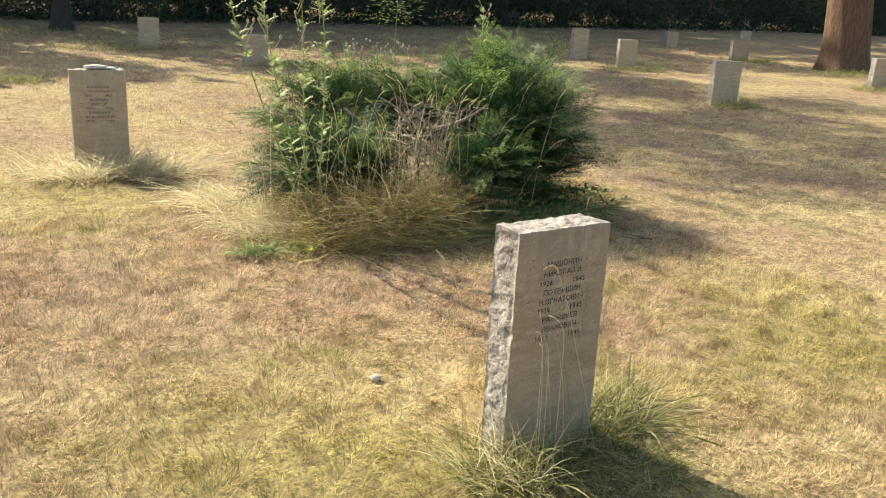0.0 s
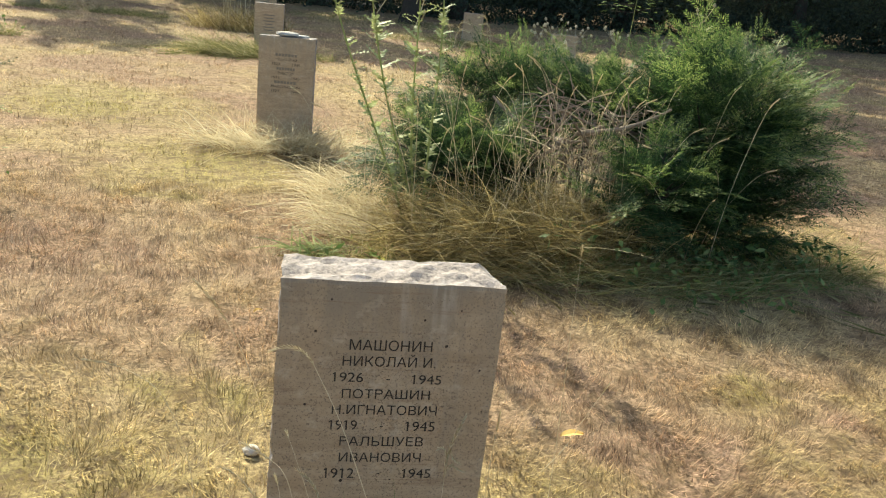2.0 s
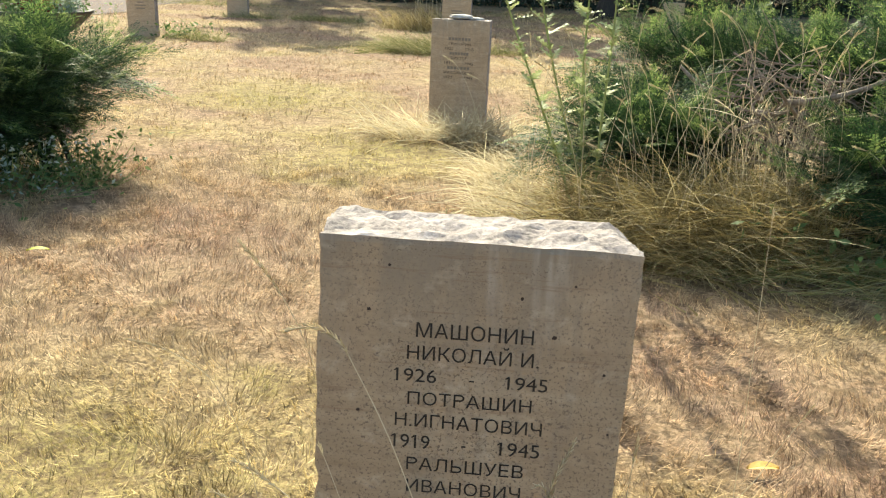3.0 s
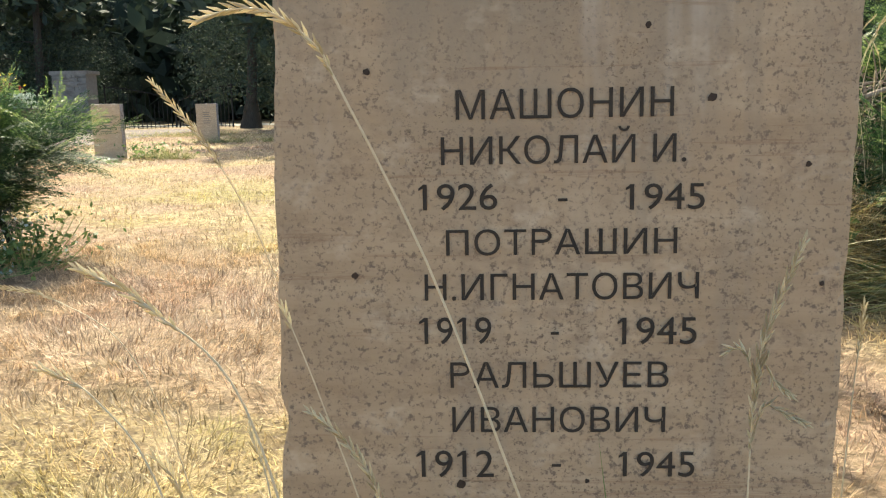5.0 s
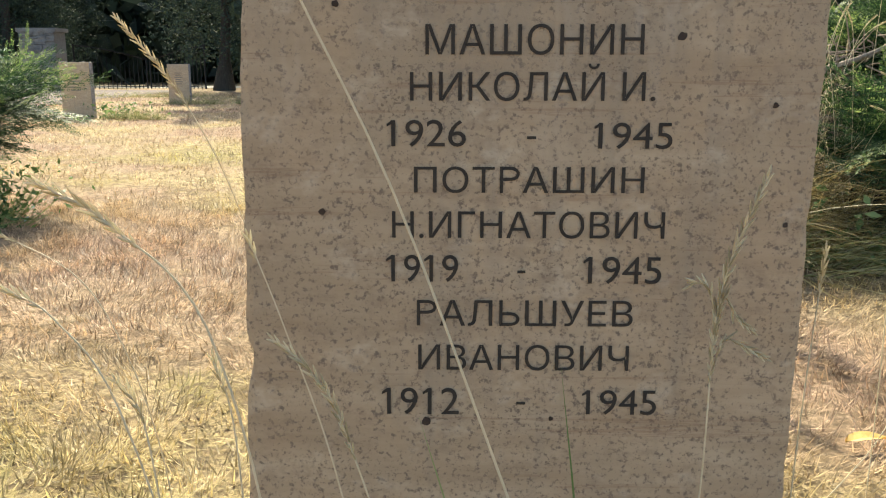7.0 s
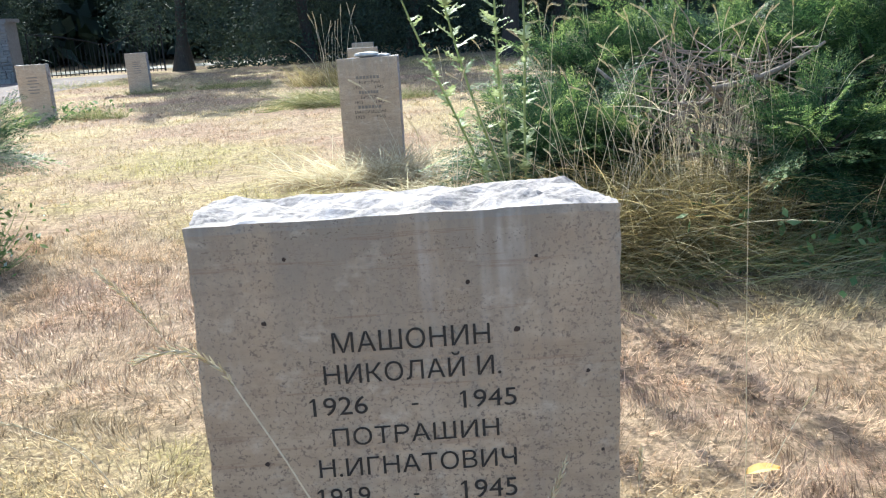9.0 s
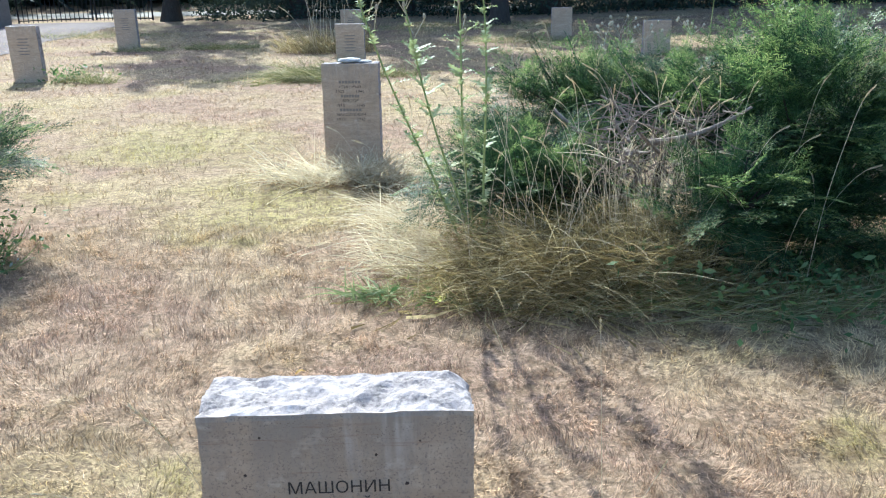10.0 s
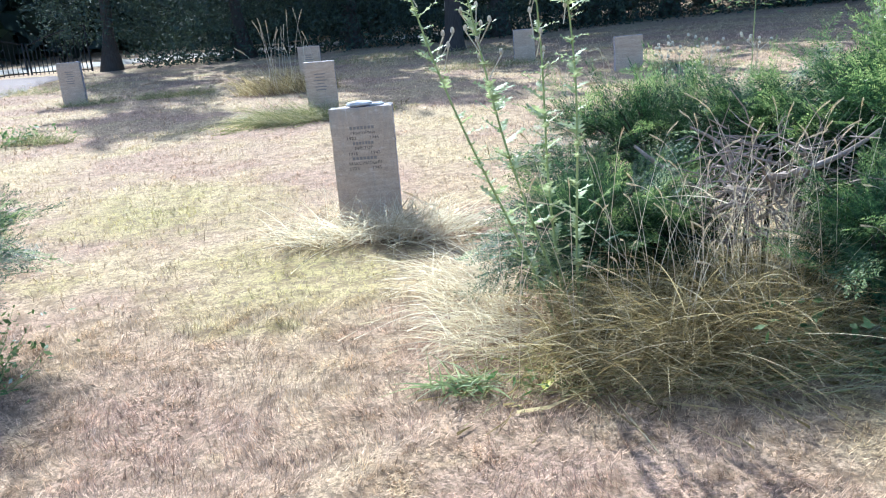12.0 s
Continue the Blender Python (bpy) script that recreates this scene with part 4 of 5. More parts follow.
for n, (h, r, z0, low, high) in enumerate([(21, 3.9, 0.4, 10000, 1900), (20, 3.5, 1.5, 8500, 1700), (22, 4.1, 0.9, 9000, 2000)]):
    t = thing("tree", 0, 0, 0, "dark green broadleaved woodland tree at the cemetery's edge", "tree", "trees of the wood edge")
    tr, lb, cr = tree_kind(h, r, z0, low, high, 30 + n)
    trunk = tr.link("trunk", M_TRUNK, t, smooth=True)
    for limb in lb:
        limb.link("limb", M_TRUNK, trunk)
    cr.link("crown", M_WOODS, t)
    KINDS.append(t)
r2 = np.random.default_rng(5)
stands = []
for row, (yy, step) in enumerate([(35.5, 4.6), (40.5, 5.2), (46.0, 6.0)]):
    for x in np.arange(-44, 60, step):
        xx, y2 = x + r2.uniform(-1.2, 1.2), yy + r2.uniform(-1.3, 1.3) - max(0, x - 12) * 0.12
        if -14.5 - row * 1.5 < xx < -5.5 - row:
            continue
        stands.append((xx, y2))
for n, (x, y) in enumerate(stands):
    m = pose(x, y, float(min(rise(x, y), 0.7)), 0, 0, r2.uniform(0, 360)) @ Matrix.Scale(r2.uniform(0.85, 1.0) * (0.88 if 2.5 < x < 24 else 0.76), 4)
    src = KINDS[n % 3]
    if n < 3:
        src.matrix_world = m
    else:
        c = copy_thing(src, m)
        c.scale = m.to_scale()


def far_wood():
    n = 13000
    x = rng.uniform(-80, 95, n)
    y = rng.uniform(54, 62, n) - np.maximum(0, x - 12) * 0.12
    z = np.abs(rng.normal(0, 1, n)) * 5.5
    x[:3500] = rng.uniform(-36, 4, 3500)
    z[:3500] *= 0.75
    v, f = quads_at(np.stack([x, y, z], 1), 0.0, 1.1)
    tagged(link("far_wood", v, f, M_WOODS), "dense dark wood beyond the cemetery", "woods", kind="stuff")


far_wood()


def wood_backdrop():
    """A sheet coloured dark for the wood's shaded depth, behind all its trees."""
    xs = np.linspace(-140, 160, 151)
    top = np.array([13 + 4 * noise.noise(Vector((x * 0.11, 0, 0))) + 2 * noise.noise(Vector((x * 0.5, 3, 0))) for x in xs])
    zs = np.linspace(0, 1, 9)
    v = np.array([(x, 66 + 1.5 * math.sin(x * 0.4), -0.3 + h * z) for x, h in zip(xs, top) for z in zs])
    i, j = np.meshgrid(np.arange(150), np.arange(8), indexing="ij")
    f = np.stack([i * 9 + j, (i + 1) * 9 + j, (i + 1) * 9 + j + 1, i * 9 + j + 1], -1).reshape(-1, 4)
    tagged(link("backdrop", v, f, M_WOOD_SHADE), "dark-coloured sheet for the deep shade behind the trees", "woods", kind="structure")


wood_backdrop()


def undergrowth():
    n = 60000
    x = rng.uniform(-40, 55, n)
    keep = (x < -14.0) | (x > -6.0)
    x = x[keep]
    n = len(x)
    y = rng.normal(34.5, 0.9, n) - np.maximum(0, x - 12) * 0.12
    top = 1.3 + 0.9 * np.sin(x * 0.7) * np.sin(x * 0.23 + 1)
    z = rng.random(n) ** 1.3 * np.maximum(0.5, top) * 1.3 + np.minimum(rise(x, y), 0.7)
    v, f = quads_at(np.stack([x, y, z], 1), 0.0, 0.10)
    tagged(link("undergrowth", v, f, M_WOODS), "dark shrubby undergrowth along the wood edge", "undergrowth", kind="stuff")


undergrowth()


def big_tree():
    x, y = 22.9, 13.5
    t = thing("big_tree", x, y, float(rise(x, y)), "large reddish-barked old tree with flared foot", "tree")
    z = np.concatenate([np.linspace(-0.2, 1.2, 10), np.linspace(1.6, 15, 12)])
    h = Heap()
    sides = 28
    a = np.arange(sides) * 2 * np.pi / sides
    v = []
    for zz in z:
        rad = 0.60 - 0.02 * max(zz, 0) + 0.22 * math.exp(-max(zz, 0) * 2.6) * (0.7 + 0.5 * np.cos(a * 5 + 1)) + 0.03 * np.sin(a * 11 + zz)
        v.append(np.stack([rad * np.cos(a) - 0.08 * zz, rad * np.sin(a) + 0.05 * zz, np.full(sides, zz)], 1))
    i, j = np.meshgrid(np.arange(len(z) - 1), np.arange(sides), indexing="ij")
    k = (j + 1) % sides
    h.put(np.array(v), np.stack([i * sides + j, i * sides + k, (i + 1) * sides + k, (i + 1) * sides + j], -1).reshape(-1, 4))
    trunk = h.link("trunk", M_BARK, t, smooth=True)
    n = 2600
    c = np.stack([rng.normal(-1, 2.8, 60), rng.normal(0.6, 2.8, 60), rng.uniform(8, 18, 60)], 1)
    for q in c[:24]:
        s = np.linspace(0, 1, 5)[:, None]
        st = np.array([-0.08 * (q[2] - 1.5), 0.05 * (q[2] - 1.5), q[2] - 1.5])
        Heap().tube(st + s * (q - st), np.linspace(0.14, 0.03, 5), 6).link("limb", M_BARK, trunk)
    v, f = quads_at(c[rng.integers(0, 60, n)] + rng.normal(0, 0.7, (n, 3)), 0, 0.4)
    link("crown", v, f, M_WOODS, t)


big_tree()


def added_shadow_tree(x, y):
    """An added tall bare-stemmed lawn tree; its high unseen crown dapples the ground."""
    t = thing("added_shadow_tree", x, y, float(rise(x, y)), "added tall dark-stemmed tree, its high thin crown unseen, to dapple the lawn", "tree")
    z = np.concatenate([np.linspace(-0.2, 1.0, 6), np.linspace(1.6, 19, 10)])
    trunk = Heap().tube(np.stack([0.1 * np.sin(z * 0.3), 0.1 * np.cos(z * 0.25), z], 1), 0.06 + 0.19 * (1 - z / 20) + 0.16 * np.exp(-np.maximum(z, 0) * 2.5), 14).link("trunk", M_TRUNK, t, smooth=True)
    k = 34
    az, rad = rng.random(k) * 6.28, 4.3 * np.sqrt(rng.random(k))
    c = np.stack([np.cos(az) * rad * 1.25, np.sin(az) * rad, rng.uniform(14.0, 19.0, k)], 1)
    for q in c[:22]:
        st = np.array([0, 0, min(q[2] - 1.2, 18.0)])
        w = np.linspace(0, 1, 5)[:, None]
        Heap().tube(st + w * (q - st), np.linspace(0.09, 0.02, 5), 6).link("limb", M_TRUNK, trunk)
    n = 6800
    v, f = quads_at(c[rng.integers(0, k, n)] + rng.normal(0, 0.55, (n, 3)) * [1.3, 1, 0.6], 0, 0.22)
    link("crown", v, f, M_WOODS, t)


added_shadow_tree(5.0, 28.0)


# ---- gate, piers and planter ----
def pier(x, y, w, d, h, label):
    t = thing("gate_pier", x, y, 0, label, "pier", "piers of the cemetery gate")
    bm = bmesh.new()
    bmesh.ops.create_cube(bm, size=1, matrix=Matrix.Translation((0, 0, h / 2)) @ Matrix.Diagonal((w - 0.06, d - 0.06, h, 1)))
    part("core", bm, M_MORTAR, t)
    rr = random.Random(int(x * 10))
    z = 0.0
    while z < h - 0.05:
        ch = min(rr.uniform(0.10, 0.24), h - z)
        xx = -w / 2
        while xx < w / 2 - 0.03:
            cw = min(rr.uniform(0.14, 0.46), w / 2 - xx)
            cuts = [0, ch] if rr.random() < 0.6 or cw < 0.2 else [0, ch * rr.uniform(0.35, 0.65), ch]
            for lo, hi in zip(cuts, cuts[1:]):
                bm = bmesh.new()
                out = rr.uniform(0.0, 0.035)
                bmesh.ops.create_cube(bm, size=1, matrix=Matrix.Translation((xx + cw / 2, -d / 2 + 0.02 - out / 2, z + (lo + hi) / 2)) @ Matrix.Diagonal((cw - 0.006, 0.1 + out, hi - lo - 0.006, 1)))
                for vert in bm.verts:
                    vert.co += Vector((rr.uniform(-0.014, 0.014), rr.uniform(-0.012, 0.008), rr.uniform(-0.014, 0.014)))
                bmesh.ops.bevel(bm, geom=bm.edges[:], offset=0.014, segments=1, affect="EDGES")
                part("stone", bm, M_RUBBLE, t)
            xx += cw
        z += ch
    bm = bmesh.new()
    bmesh.ops.create_cube(bm, size=1, matrix=Matrix.Translation((0, 0, h + 0.06)) @ Matrix.Diagonal((w + 0.14, d + 0.14, 0.14, 1)))
    bmesh.ops.bevel(bm, geom=bm.edges[:], offset=0.02, segments=2, affect="EDGES")
    part("cap", bm, M_RUBBLE, t)


pier(-12.9, 32.3, 1.3, 0.9, 2.1, "grey rubble stone gate pier beside the gravel path")
pier(-16.6, 32.6, 1.9, 0.8, 2.0, "broad grey rubble stone pier with dark doorway beside it")


def gate(x0, y0, x1, y1, rise_from, rise_to, bars):
    t = thing("iron_gate", x0, y0, 0, "open black wrought-iron gate leaf with upright bars", "gate", "leaves of the cemetery gate", rz=math.degrees(math.atan2(y1 - y0, x1 - x0)))
    w = math.hypot(x1 - x0, y1 - y0)
    for n in range(bars + 1):
        u = n / bars
        top = rise_from + (rise_to - rise_from) * u**1.5
        edge = n in (0, bars)
        Heap().tube([(w * u, 0, 0.06), (w * u, 0, top * 0.5), (w * u, 0, top + (0.0 if edge else 0.06))], [0.035, 0.035, 0.035] if edge else [0.016, 0.016, 0.004], 6).link("gate_post" if edge else "bar", M_IRON, t)
    for lo in (0.14, None):
        s = np.linspace(0, 1, 12)
        zz = np.full(12, lo) if lo else rise_from + (rise_to - rise_from) * s**1.5 - 0.05
        Heap().tube(np.stack([w * s, 0 * s, zz], 1), 0.022, 6).link("rail", M_IRON, t)


gate(-12.1, 32.9, -9.9, 34.2, 1.7, 1.2, 16)
gate(-7.4, 33.4, -9.8, 34.3, 1.7, 1.15, 14)


copy_thing(KINDS[1], pose(-6.7, 33.7, 0, 0, 0, 40))
road_v = [(-40, 37.2, 0.02), (20, 37.2, 0.02), (20, 41.5, 0.02), (-40, 41.5, 0.02)]
tagged(link("road", road_v, [(0, 1, 2, 3)], M_LANE), "pale sunlit lane outside the gate", "road", kind="structure")


def planter(x, y, rim):
    t = thing("flower_planter", x, y, 0, "dark bowl planter on a stem with yellow and red flowers", "planter")
    prof = [(0.20, 0.0), (0.20, 0.06), (0.09, 0.12), (0.08, rim - 0.36), (0.16, rim - 0.30), (0.40, rim - 0.14), (0.52, rim - 0.02), (0.54, rim), (0.49, rim + 0.005), (0.45, rim - 0.05), (0.0, rim - 0.06)]
    sides = 32
    a = np.arange(sides) * 2 * np.pi / sides
    v = np.array([np.stack([max(r, 0.001) * np.cos(a), max(r, 0.001) * np.sin(a), np.full(sides, z)], 1) for r, z in prof])
    i, j = np.meshgrid(np.arange(len(prof) - 1), np.arange(sides), indexing="ij")
    k = (j + 1) % sides
    link("bowl", v, np.stack([i * sides + j, i * sides + k, (i + 1) * sides + k, (i + 1) * sides + j], -1).reshape(-1, 4), M_BOWL, t, smooth=True)

    def blooms(name, n, cx, cy, r, z0, z1, size, mat, label):
        c = np.stack([cx + rng.normal(0, r, n), cy + rng.normal(0, r, n), rng.uniform(z0, z1, n)], 1)
        v, f = quads_at(c, 0.0, size, 0.5)
        link(name, v, f, mat, t, label)

    blooms("foliage", 1500, 0, 0, 0.22, rim - 0.04, rim + 0.16, 0.03, M_HERB, "green leaves of the planted flowers")
    blooms("yellow_bloom_cluster", 900, -0.18, 0.0, 0.15, rim + 0.14, rim + 0.30, 0.022, M_YELLOW, "yellow blossoms")
    blooms("red_bloom_cluster", 900, 0.16, -0.10, 0.09, rim - 0.02, rim + 0.20, 0.024, M_RED, "dark red blossoms")
    blooms("silver_foliage", 500, 0.36, -0.05, 0.07, rim, rim + 0.12, 0.022, M_SILVER, "silvery trailing leaves")


planter(-2.05, 8.3, 0.86)


# ---- herbs, seed stalks, fallen leaves ----
def herb(x, y, z, r, n, h, size, label, mat=None):
    c = np.stack([rng.normal(0, r, n), rng.normal(0, r, n), rng.uniform(0.01, h, n)], 1)
    v, f = quads_at(c, 0.0, size, 0.3)
    t = thing("weed", x, y, z, label, "weed")
    link("leaves", v, f, mat or M_HERB, t)
    hh = Heap()
    for q in c[: max(6, n // 12)]:
        hh.tube([(q[0] * 0.4, q[1] * 0.4, -0.01), (q[0] * 0.8, q[1] * 0.8, q[2] * 0.6), q], [0.003, 0.0025, 0.001], 4)
    hh.link("stalk_tangle", M_STEM, t)["kind"] = "stuff"


herb(-0.45, 5.92, 0, 0.18, 380, 0.32, 0.026, "green weeds with pale tips under the yew")
herb(-0.80, 5.68, 0, 0.24, 620, 0.34, 0.020, "silvery weeds under the yew", M_SILVER)
herb(-1.15, 5.60, 0, 0.22, 420, 0.30, 0.020, "silvery weeds under the yew", M_SILVER)
herb(-0.30, 5.72, 0, 0.12, 200, 0.20, 0.024, "green weeds with pale tips under the yew")
herb(-0.62, 5.55, 0, 0.22, 360, 0.16, 0.026, "low green weeds at the yew's foot")
grass_patch("strap_weed", 2.08, 5.16, 0.16, 0.09, 70, 0.30, 0.015, M_THISTLE, "pale green strap-leaved weed at the grass edge", (-0.2, -0.4), 0.5, 0.4, category="weed", steps=6)
herb(2.38, 5.06, 0, 0.08, 26, 0.10, 0.035, "broad-leaved weed at the grass edge")
herb(3.55, 4.95, 0, 0.12, 60, 0.34, 0.035, "ivy-like weed below the yew")
herb(4.0, 4.85, 0, 0.16, 90, 0.26, 0.035, "ivy-like weed below the yew")
herb(4.5, 4.9, 0, 0.18, 110, 0.26, 0.035, "ivy-like weed below the yew")
herb(4.35, 4.78, 0, 0.20, 150, 0.24, 0.030, "ivy-like weed below the yew")
herb(4.85, 5.0, 0, 0.22, 170, 0.30, 0.030, "leafy green weed below the yew")
herb(5.15, 5.1, 0, 0.15, 110, 0.30, 0.030, "leafy green weed below the yew")
herb(-3.45, 15.3, 0, 0.22, 160, 0.28, 0.05, "fresh green weed beside a gravestone")


def smooth_line(pts, n):
    """A rounded line through all its points."""
    p = np.array(pts, float)
    p = np.concatenate([2 * p[:1] - p[1:2], p, 2 * p[-1:] - p[-2:-1]])
    u = np.linspace(0, len(pts) - 1 - 1e-6, n)
    k = u.astype(int)
    w = (u - k)[:, None]
    a, b, c, d = p[k], p[k + 1], p[k + 2], p[k + 3]
    return 0.5 * (2 * b + (c - a) * w + (2 * a - 5 * b + 4 * c - d) * w**2 + (3 * b - a - 3 * c + d) * w**3)


def ear_on(curve, ear, loose):
    """Spikelets along the last stretch of a stem."""
    h = Heap()
    arc = np.concatenate([[0], np.cumsum(np.linalg.norm(np.diff(curve, axis=0), axis=1))])
    length, k = arc[-1], arc / arc[-1]
    n = max(3, int(ear / 0.0028))
    for i in range(n):
        q = 1 - (ear / length) * (i / n)
        c = np.array([np.interp(q, k, curve[:, a]) for a in range(3)])
        d = np.array([np.interp(min(1, q + 0.03), k, curve[:, a]) - np.interp(q - 0.03, k, curve[:, a]) for a in range(3)])
        d = d / np.linalg.norm(d)
        az = i * 2.4
        o = np.cross(d, [math.cos(az), math.sin(az), 0.3])
        o = o / (np.linalg.norm(o) + 1e-9)
        g = 0.0095 * (0.6 + 0.8 * math.sin(math.pi * (0.1 + 0.85 * i / n))) * loose**0.6
        w = d * 0.9 + o * 0.30 * loose
        h.tube([c, c + w * g * 0.45, c + w * g], [0.0004 * loose, 0.0011 * loose**0.5, 0.0003], 4)
    return h


def stalk(pts, ear, label="bleached grass stalk with a drooping seed ear", fat=0.0011, loose=1.0, twigs=()):
    """A seed stalk through its points; the last part, of the given length, bears the ear."""
    pts = np.array(pts, float)
    t = thing("grass_stalk", *pts[0], label, "grass", "seed stalks round the gravestone")
    curve = smooth_line(pts - pts[0], 30)
    stem = Heap().tube(curve, np.linspace(fat, fat * 0.5, 30), 5).link("stem", M_STALK, t, smooth=True)
    ear_on(curve, ear, loose).link("ear", M_PALE, stem)
    for way, size in twigs:
        small = smooth_line(np.array(way) - pts[0], 14)
        ear_on(small, size, 0.9).tube(small, 0.0005, 4).link("spikelet", M_PALE, stem)


stalk([(2.34, 2.00, 0), (2.25, 2.005, 0.28), (2.156, 2.01, 0.55), (2.089, 2.01, 0.735), (2.032, 2.01, 0.857), (2.018, 2.008, 0.884), (1.991, 2.004, 0.905), (1.966, 2.0, 0.907), (1.943, 1.998, 0.900)], 0.11, "long straw-coloured grass stem with a hooked bleached ear", 0.0012, 1.15)
stalk([(2.30, 2.03, 0), (2.305, 2.03, 0.28), (2.315, 2.03, 0.52), (2.319, 2.03, 0.66), (2.346, 2.03, 0.748)], 0.16, "upright straw-coloured grass stem with a loose ear", 0.0010, 1.1,
      [([(2.317, 2.03, 0.625), (2.322, 2.03, 0.66), (2.33, 2.03, 0.648), (2.342, 2.03, 0.637)], 0.05), ([(2.316, 2.03, 0.60), (2.324, 2.03, 0.628), (2.338, 2.03, 0.624), (2.353, 2.03, 0.616)], 0.045), ([(2.317, 2.03, 0.645), (2.311, 2.03, 0.666), (2.303, 2.03, 0.671), (2.297, 2.03, 0.669)], 0.03)])
stalk([(1.98, 2.42, 0), (1.94, 2.42, 0.40), (1.875, 2.42, 0.653), (1.812, 2.42, 0.79), (1.745, 2.42, 0.876)], 0.13, "straw-coloured grass stem with a plump slanting ear", 0.0012, 1.2)
stalk([(2.04, 1.94, 0), (2.02, 1.93, 0.45), (1.99, 1.91, 0.664), (1.94, 1.90, 0.735), (1.90, 1.90, 0.759)], 0.07)
stalk([(2.00, 1.96, 0), (1.965, 1.94, 0.40), (1.93, 1.92, 0.61), (1.893, 1.92, 0.675), (1.862, 1.92, 0.694)], 0.03, "thin bent straw-coloured grass stem", 0.0009)
stalk([(1.995, 2.0, 0), (1.985, 2.0, 0.30), (1.975, 2.0, 0.553), (1.962, 2.0, 0.622)], 0.03, "thin straw-coloured grass stem", 0.0010)
stalk([(2.12, 2.04, 0), (2.08, 2.04, 0.30), (2.039, 2.04, 0.515), (2.004, 2.04, 0.631), (1.980, 2.04, 0.70)], 0.02, "thin straw-coloured grass stem", 0.0010)
stalk([(2.15, 2.0, 0), (2.11, 2.0, 0.35), (2.055, 2.0, 0.56), (2.03, 2.0, 0.612), (2.005, 2.0, 0.636)], 0.11, "straw-coloured grass stem with a loose ear", 0.0010, 1.05)
stalk([(1.97, 1.96, 0), (1.95, 1.95, 0.35), (1.932, 1.95, 0.58), (1.914, 1.95, 0.625)], 0.04, "thin straw-coloured grass stem", 0.0009)
stalk([(1.75, 2.5, 0), (1.73, 2.5, 0.3), (1.66, 2.5, 0.52), (1.56, 2.5, 0.6), (1.47, 2.5, 0.62)], 0.10)
stalk([(2.45, 2.2, 0), (2.455, 2.2, 0.35), (2.460, 2.2, 0.53), (2.467, 2.2, 0.66)], 0.05, "thin upright straw-coloured grass stem", 0.0010)
stalk([(2.84, 2.94, 0), (2.92, 2.94, 0.11), (2.98, 2.94, 0.24), (3.04, 2.94, 0.36)], 0.06, "slanting straw-coloured grass stem", 0.0013)
stalk([(2.82, 2.75, 0), (2.81, 2.73, 0.3), (2.79, 2.70, 0.6), (2.76, 2.64, 0.94)], 0.04, "tall thin upright straw-coloured grass stem", 0.0011)
grass_patch("green_blade", 2.22, 2.03, 0.03, 0.02, 3, 0.62, 0.007, M_HERB, "broad green grass blade before the gravestone", (-0.12, 0.0), 0.03, 0.10, steps=7)
grass_patch("green_blade", 2.27, 2.03, 0.02, 0.02, 2, 0.62, 0.007, M_HERB, "broad green grass blade before the gravestone", (-0.06, 0.0), 0.03, 0.08, steps=7)
sk = np.random.default_rng(21)
for n in range(95):
    bx, by = (sk.uniform(2.2, 4.6), sk.uniform(4.95, 5.6)) if n % 2 else (sk.normal(3.55, 0.3), sk.normal(5.35, 0.1))
    hh, lx, ly = sk.uniform(0.55, 1.15), sk.normal(-0.05, 0.22), sk.normal(-0.15, 0.12)
    stalk([(bx, by, 0), (bx + lx * 0.3, by + ly * 0.3, hh * 0.5), (bx + lx * 0.7, by + ly * 0.7, hh * 0.85), (bx + lx * 0.95, by + ly * 0.95, hh), (bx + lx * 1.2, by + ly * 1.15, hh * 1.06)], 0.08, "pale grass stalk with a loose seed ear", 0.0016, 1.25)
for n in range(16):
    bx, by = sk.uniform(-0.1, 1.1), sk.uniform(19.4, 20.2)
    hh, lx = sk.uniform(0.9, 1.7), sk.normal(-0.1, 0.3)
    stalk([(bx, by, 0), (bx + lx * 0.3, by, hh * 0.5), (bx + lx * 0.7, by, hh * 0.85), (bx + lx, by, hh)], 0.25, "tall pale grass stalk by far gravestones", 0.004, 2.5)


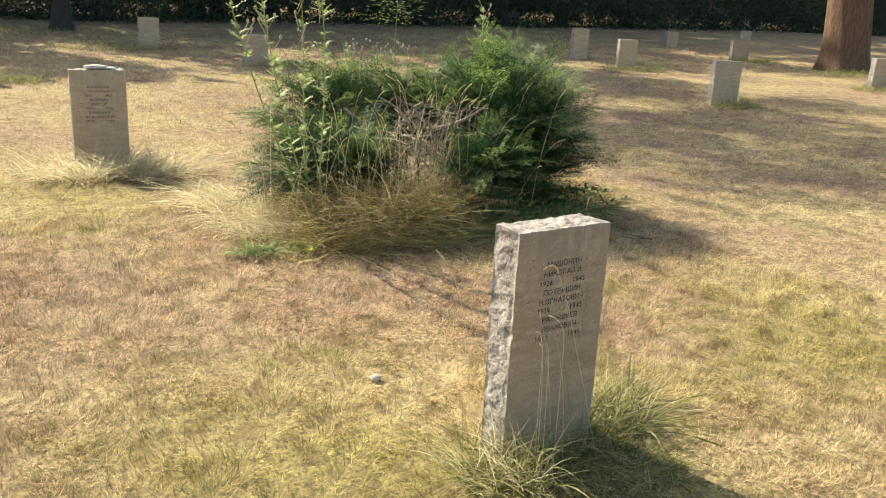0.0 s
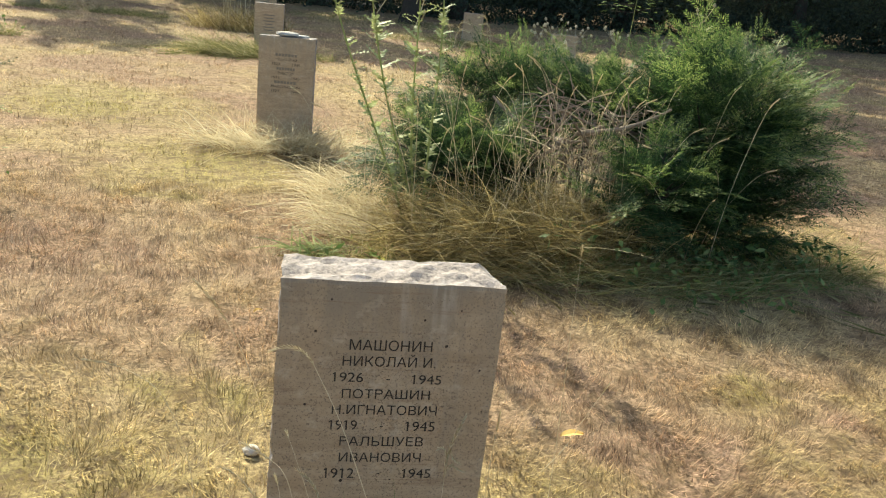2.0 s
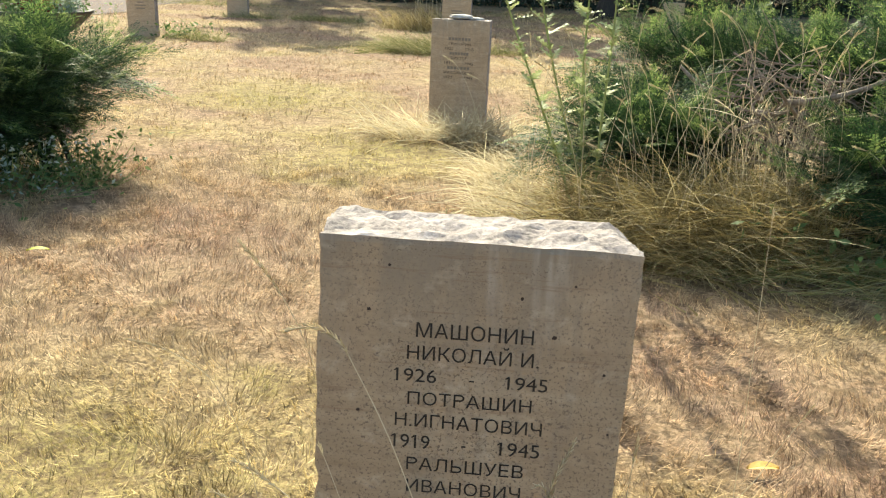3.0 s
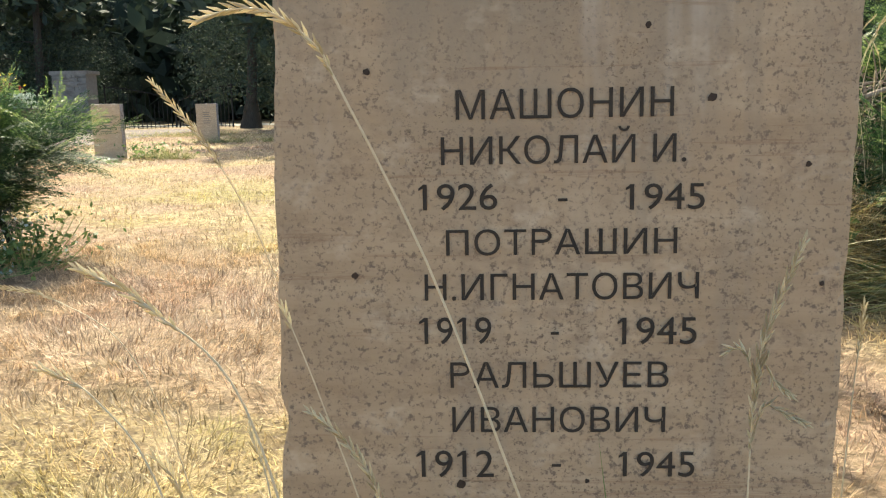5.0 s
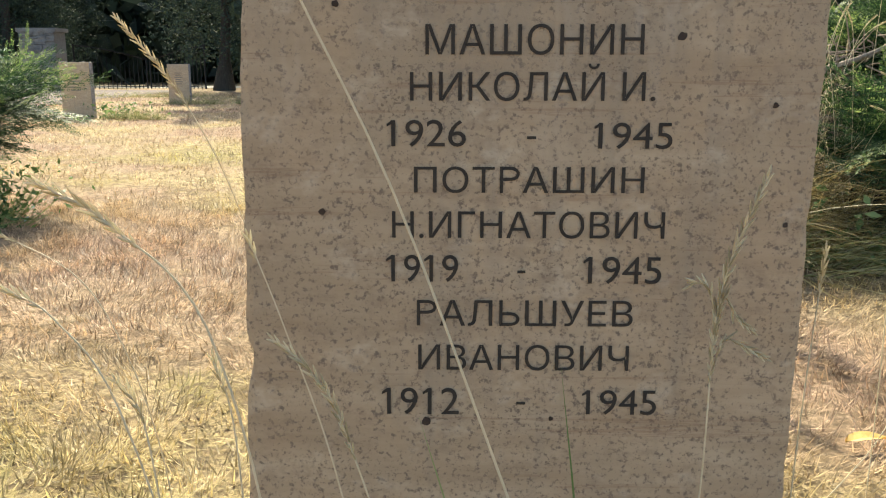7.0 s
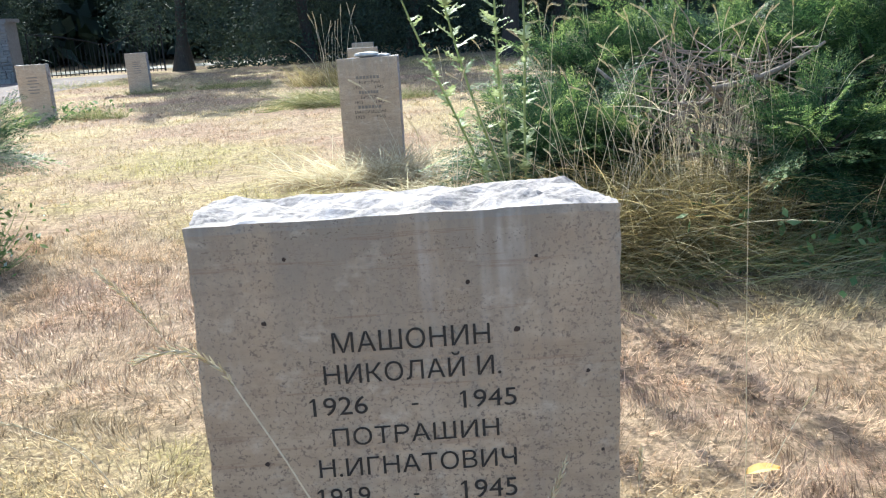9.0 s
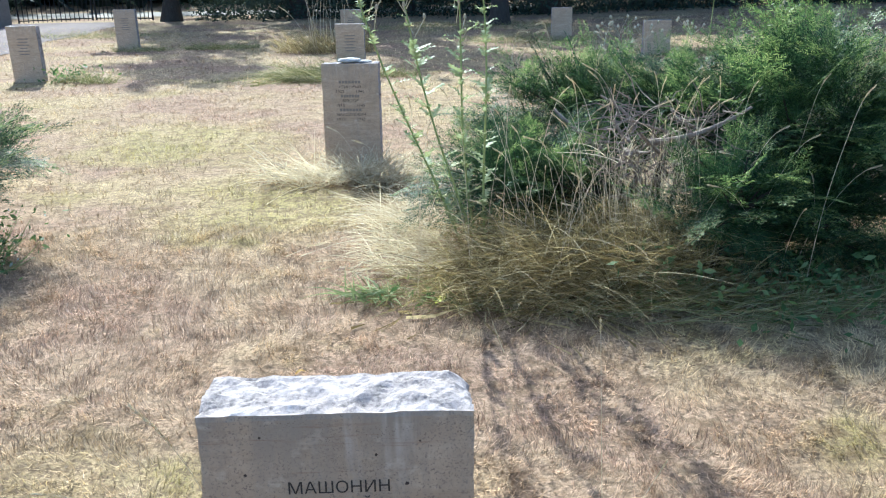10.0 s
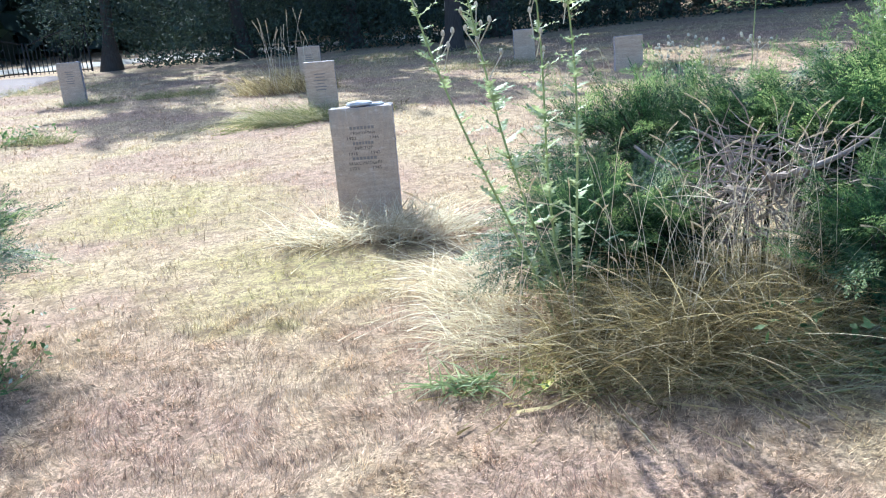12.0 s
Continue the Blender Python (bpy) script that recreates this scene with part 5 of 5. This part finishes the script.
def umbel(x, y, h, seed):
    r = np.random.default_rng(seed)
    t = thing("dried_umbel", x, y, 0, "dry stem with whitish seed heads behind the yew", "weed", "dry umbels behind the yew")
    stem = Heap().tube([(0, 0, 0), (0.02, 0, h * 0.5), (0.03, 0, h * 0.9)], [0.004, 0.003, 0.002], 5).link("stem", M_STALK, t)
    for k in range(9):
        az, ln = r.uniform(0, 6.28), r.uniform(0.05, 0.13)
        e = np.array([0.03 + math.cos(az) * ln, math.sin(az) * ln, h * 0.9 + r.uniform(0.04, 0.12)])
        hd = Heap().tube([(0.03, 0, h * 0.9), e], [0.0015, 0.001], 4)
        hd.tube([e - [0, 0, 0.006], e, e + [0, 0, 0.010], e + [0, 0, 0.016]], [0.003, 0.010, 0.009, 0.003], 7)
        hd.link("seed_head", M_DOWN, stem, "whitish seed head")


for n, (ux, uh) in enumerate([(3.62, 1.36), (3.74, 1.40), (3.90, 1.36), (4.25, 1.38)]):
    umbel(ux, 6.75 + 0.08 * (n % 2), uh, 80 + n)
for n in range(10):
    bx, by = sk.uniform(2.85, 3.35), sk.uniform(6.6, 7.0)
    hh, lx = sk.uniform(1.1, 1.42), sk.choice([-1, 1]) * sk.uniform(0.08, 0.2)
    stalk([(bx, by, 0), (bx, by, hh * 0.6), (bx + lx * 0.3, by, hh * 0.95), (bx + lx, by, hh * 0.98)], 0.12, "pale grass stem with a drooping panicle", 0.0016, 1.8)


def fallen_leaf(x, y, rz, s, mat, label):
    n = 7
    u = np.linspace(-1, 1, n)
    wv = 0.42 * np.sqrt(np.clip(1 - u**2, 0.02, 1))
    v = np.concatenate([np.stack([u * s, wv * s * k, 0.012 + 0.006 * np.cos(u * 2) + 0.006 * abs(k) + 0 * u], 1) for k in (-1, 0, 1)])
    f = [(r * n + i, r * n + i + 1, (r + 1) * n + i + 1, (r + 1) * n + i) for r in range(2) for i in range(n - 1)]
    ob = link("fallen_leaf", v, f, mat)
    ob.matrix_world = pose(x, y, 0.012, 0, 0, rz)
    tagged(ob, label, "leaf")


fallen_leaf(3.03, 3.17, 10, 0.05, M_CHIP, "ochre-yellow fallen leaf on the lawn")
fallen_leaf(1.80, 4.24, 40, 0.025, M_CHIP, "ochre-yellow fallen leaf on the lawn")
fallen_leaf(0.05, 4.55, 20, 0.05, M_GREENLEAF, "bright yellow-green fallen leaf on the lawn")
fallen_leaf(2.45, 5.05, 60, 0.06, M_GREENLEAF, "bright yellow-green leaf in the long grass")
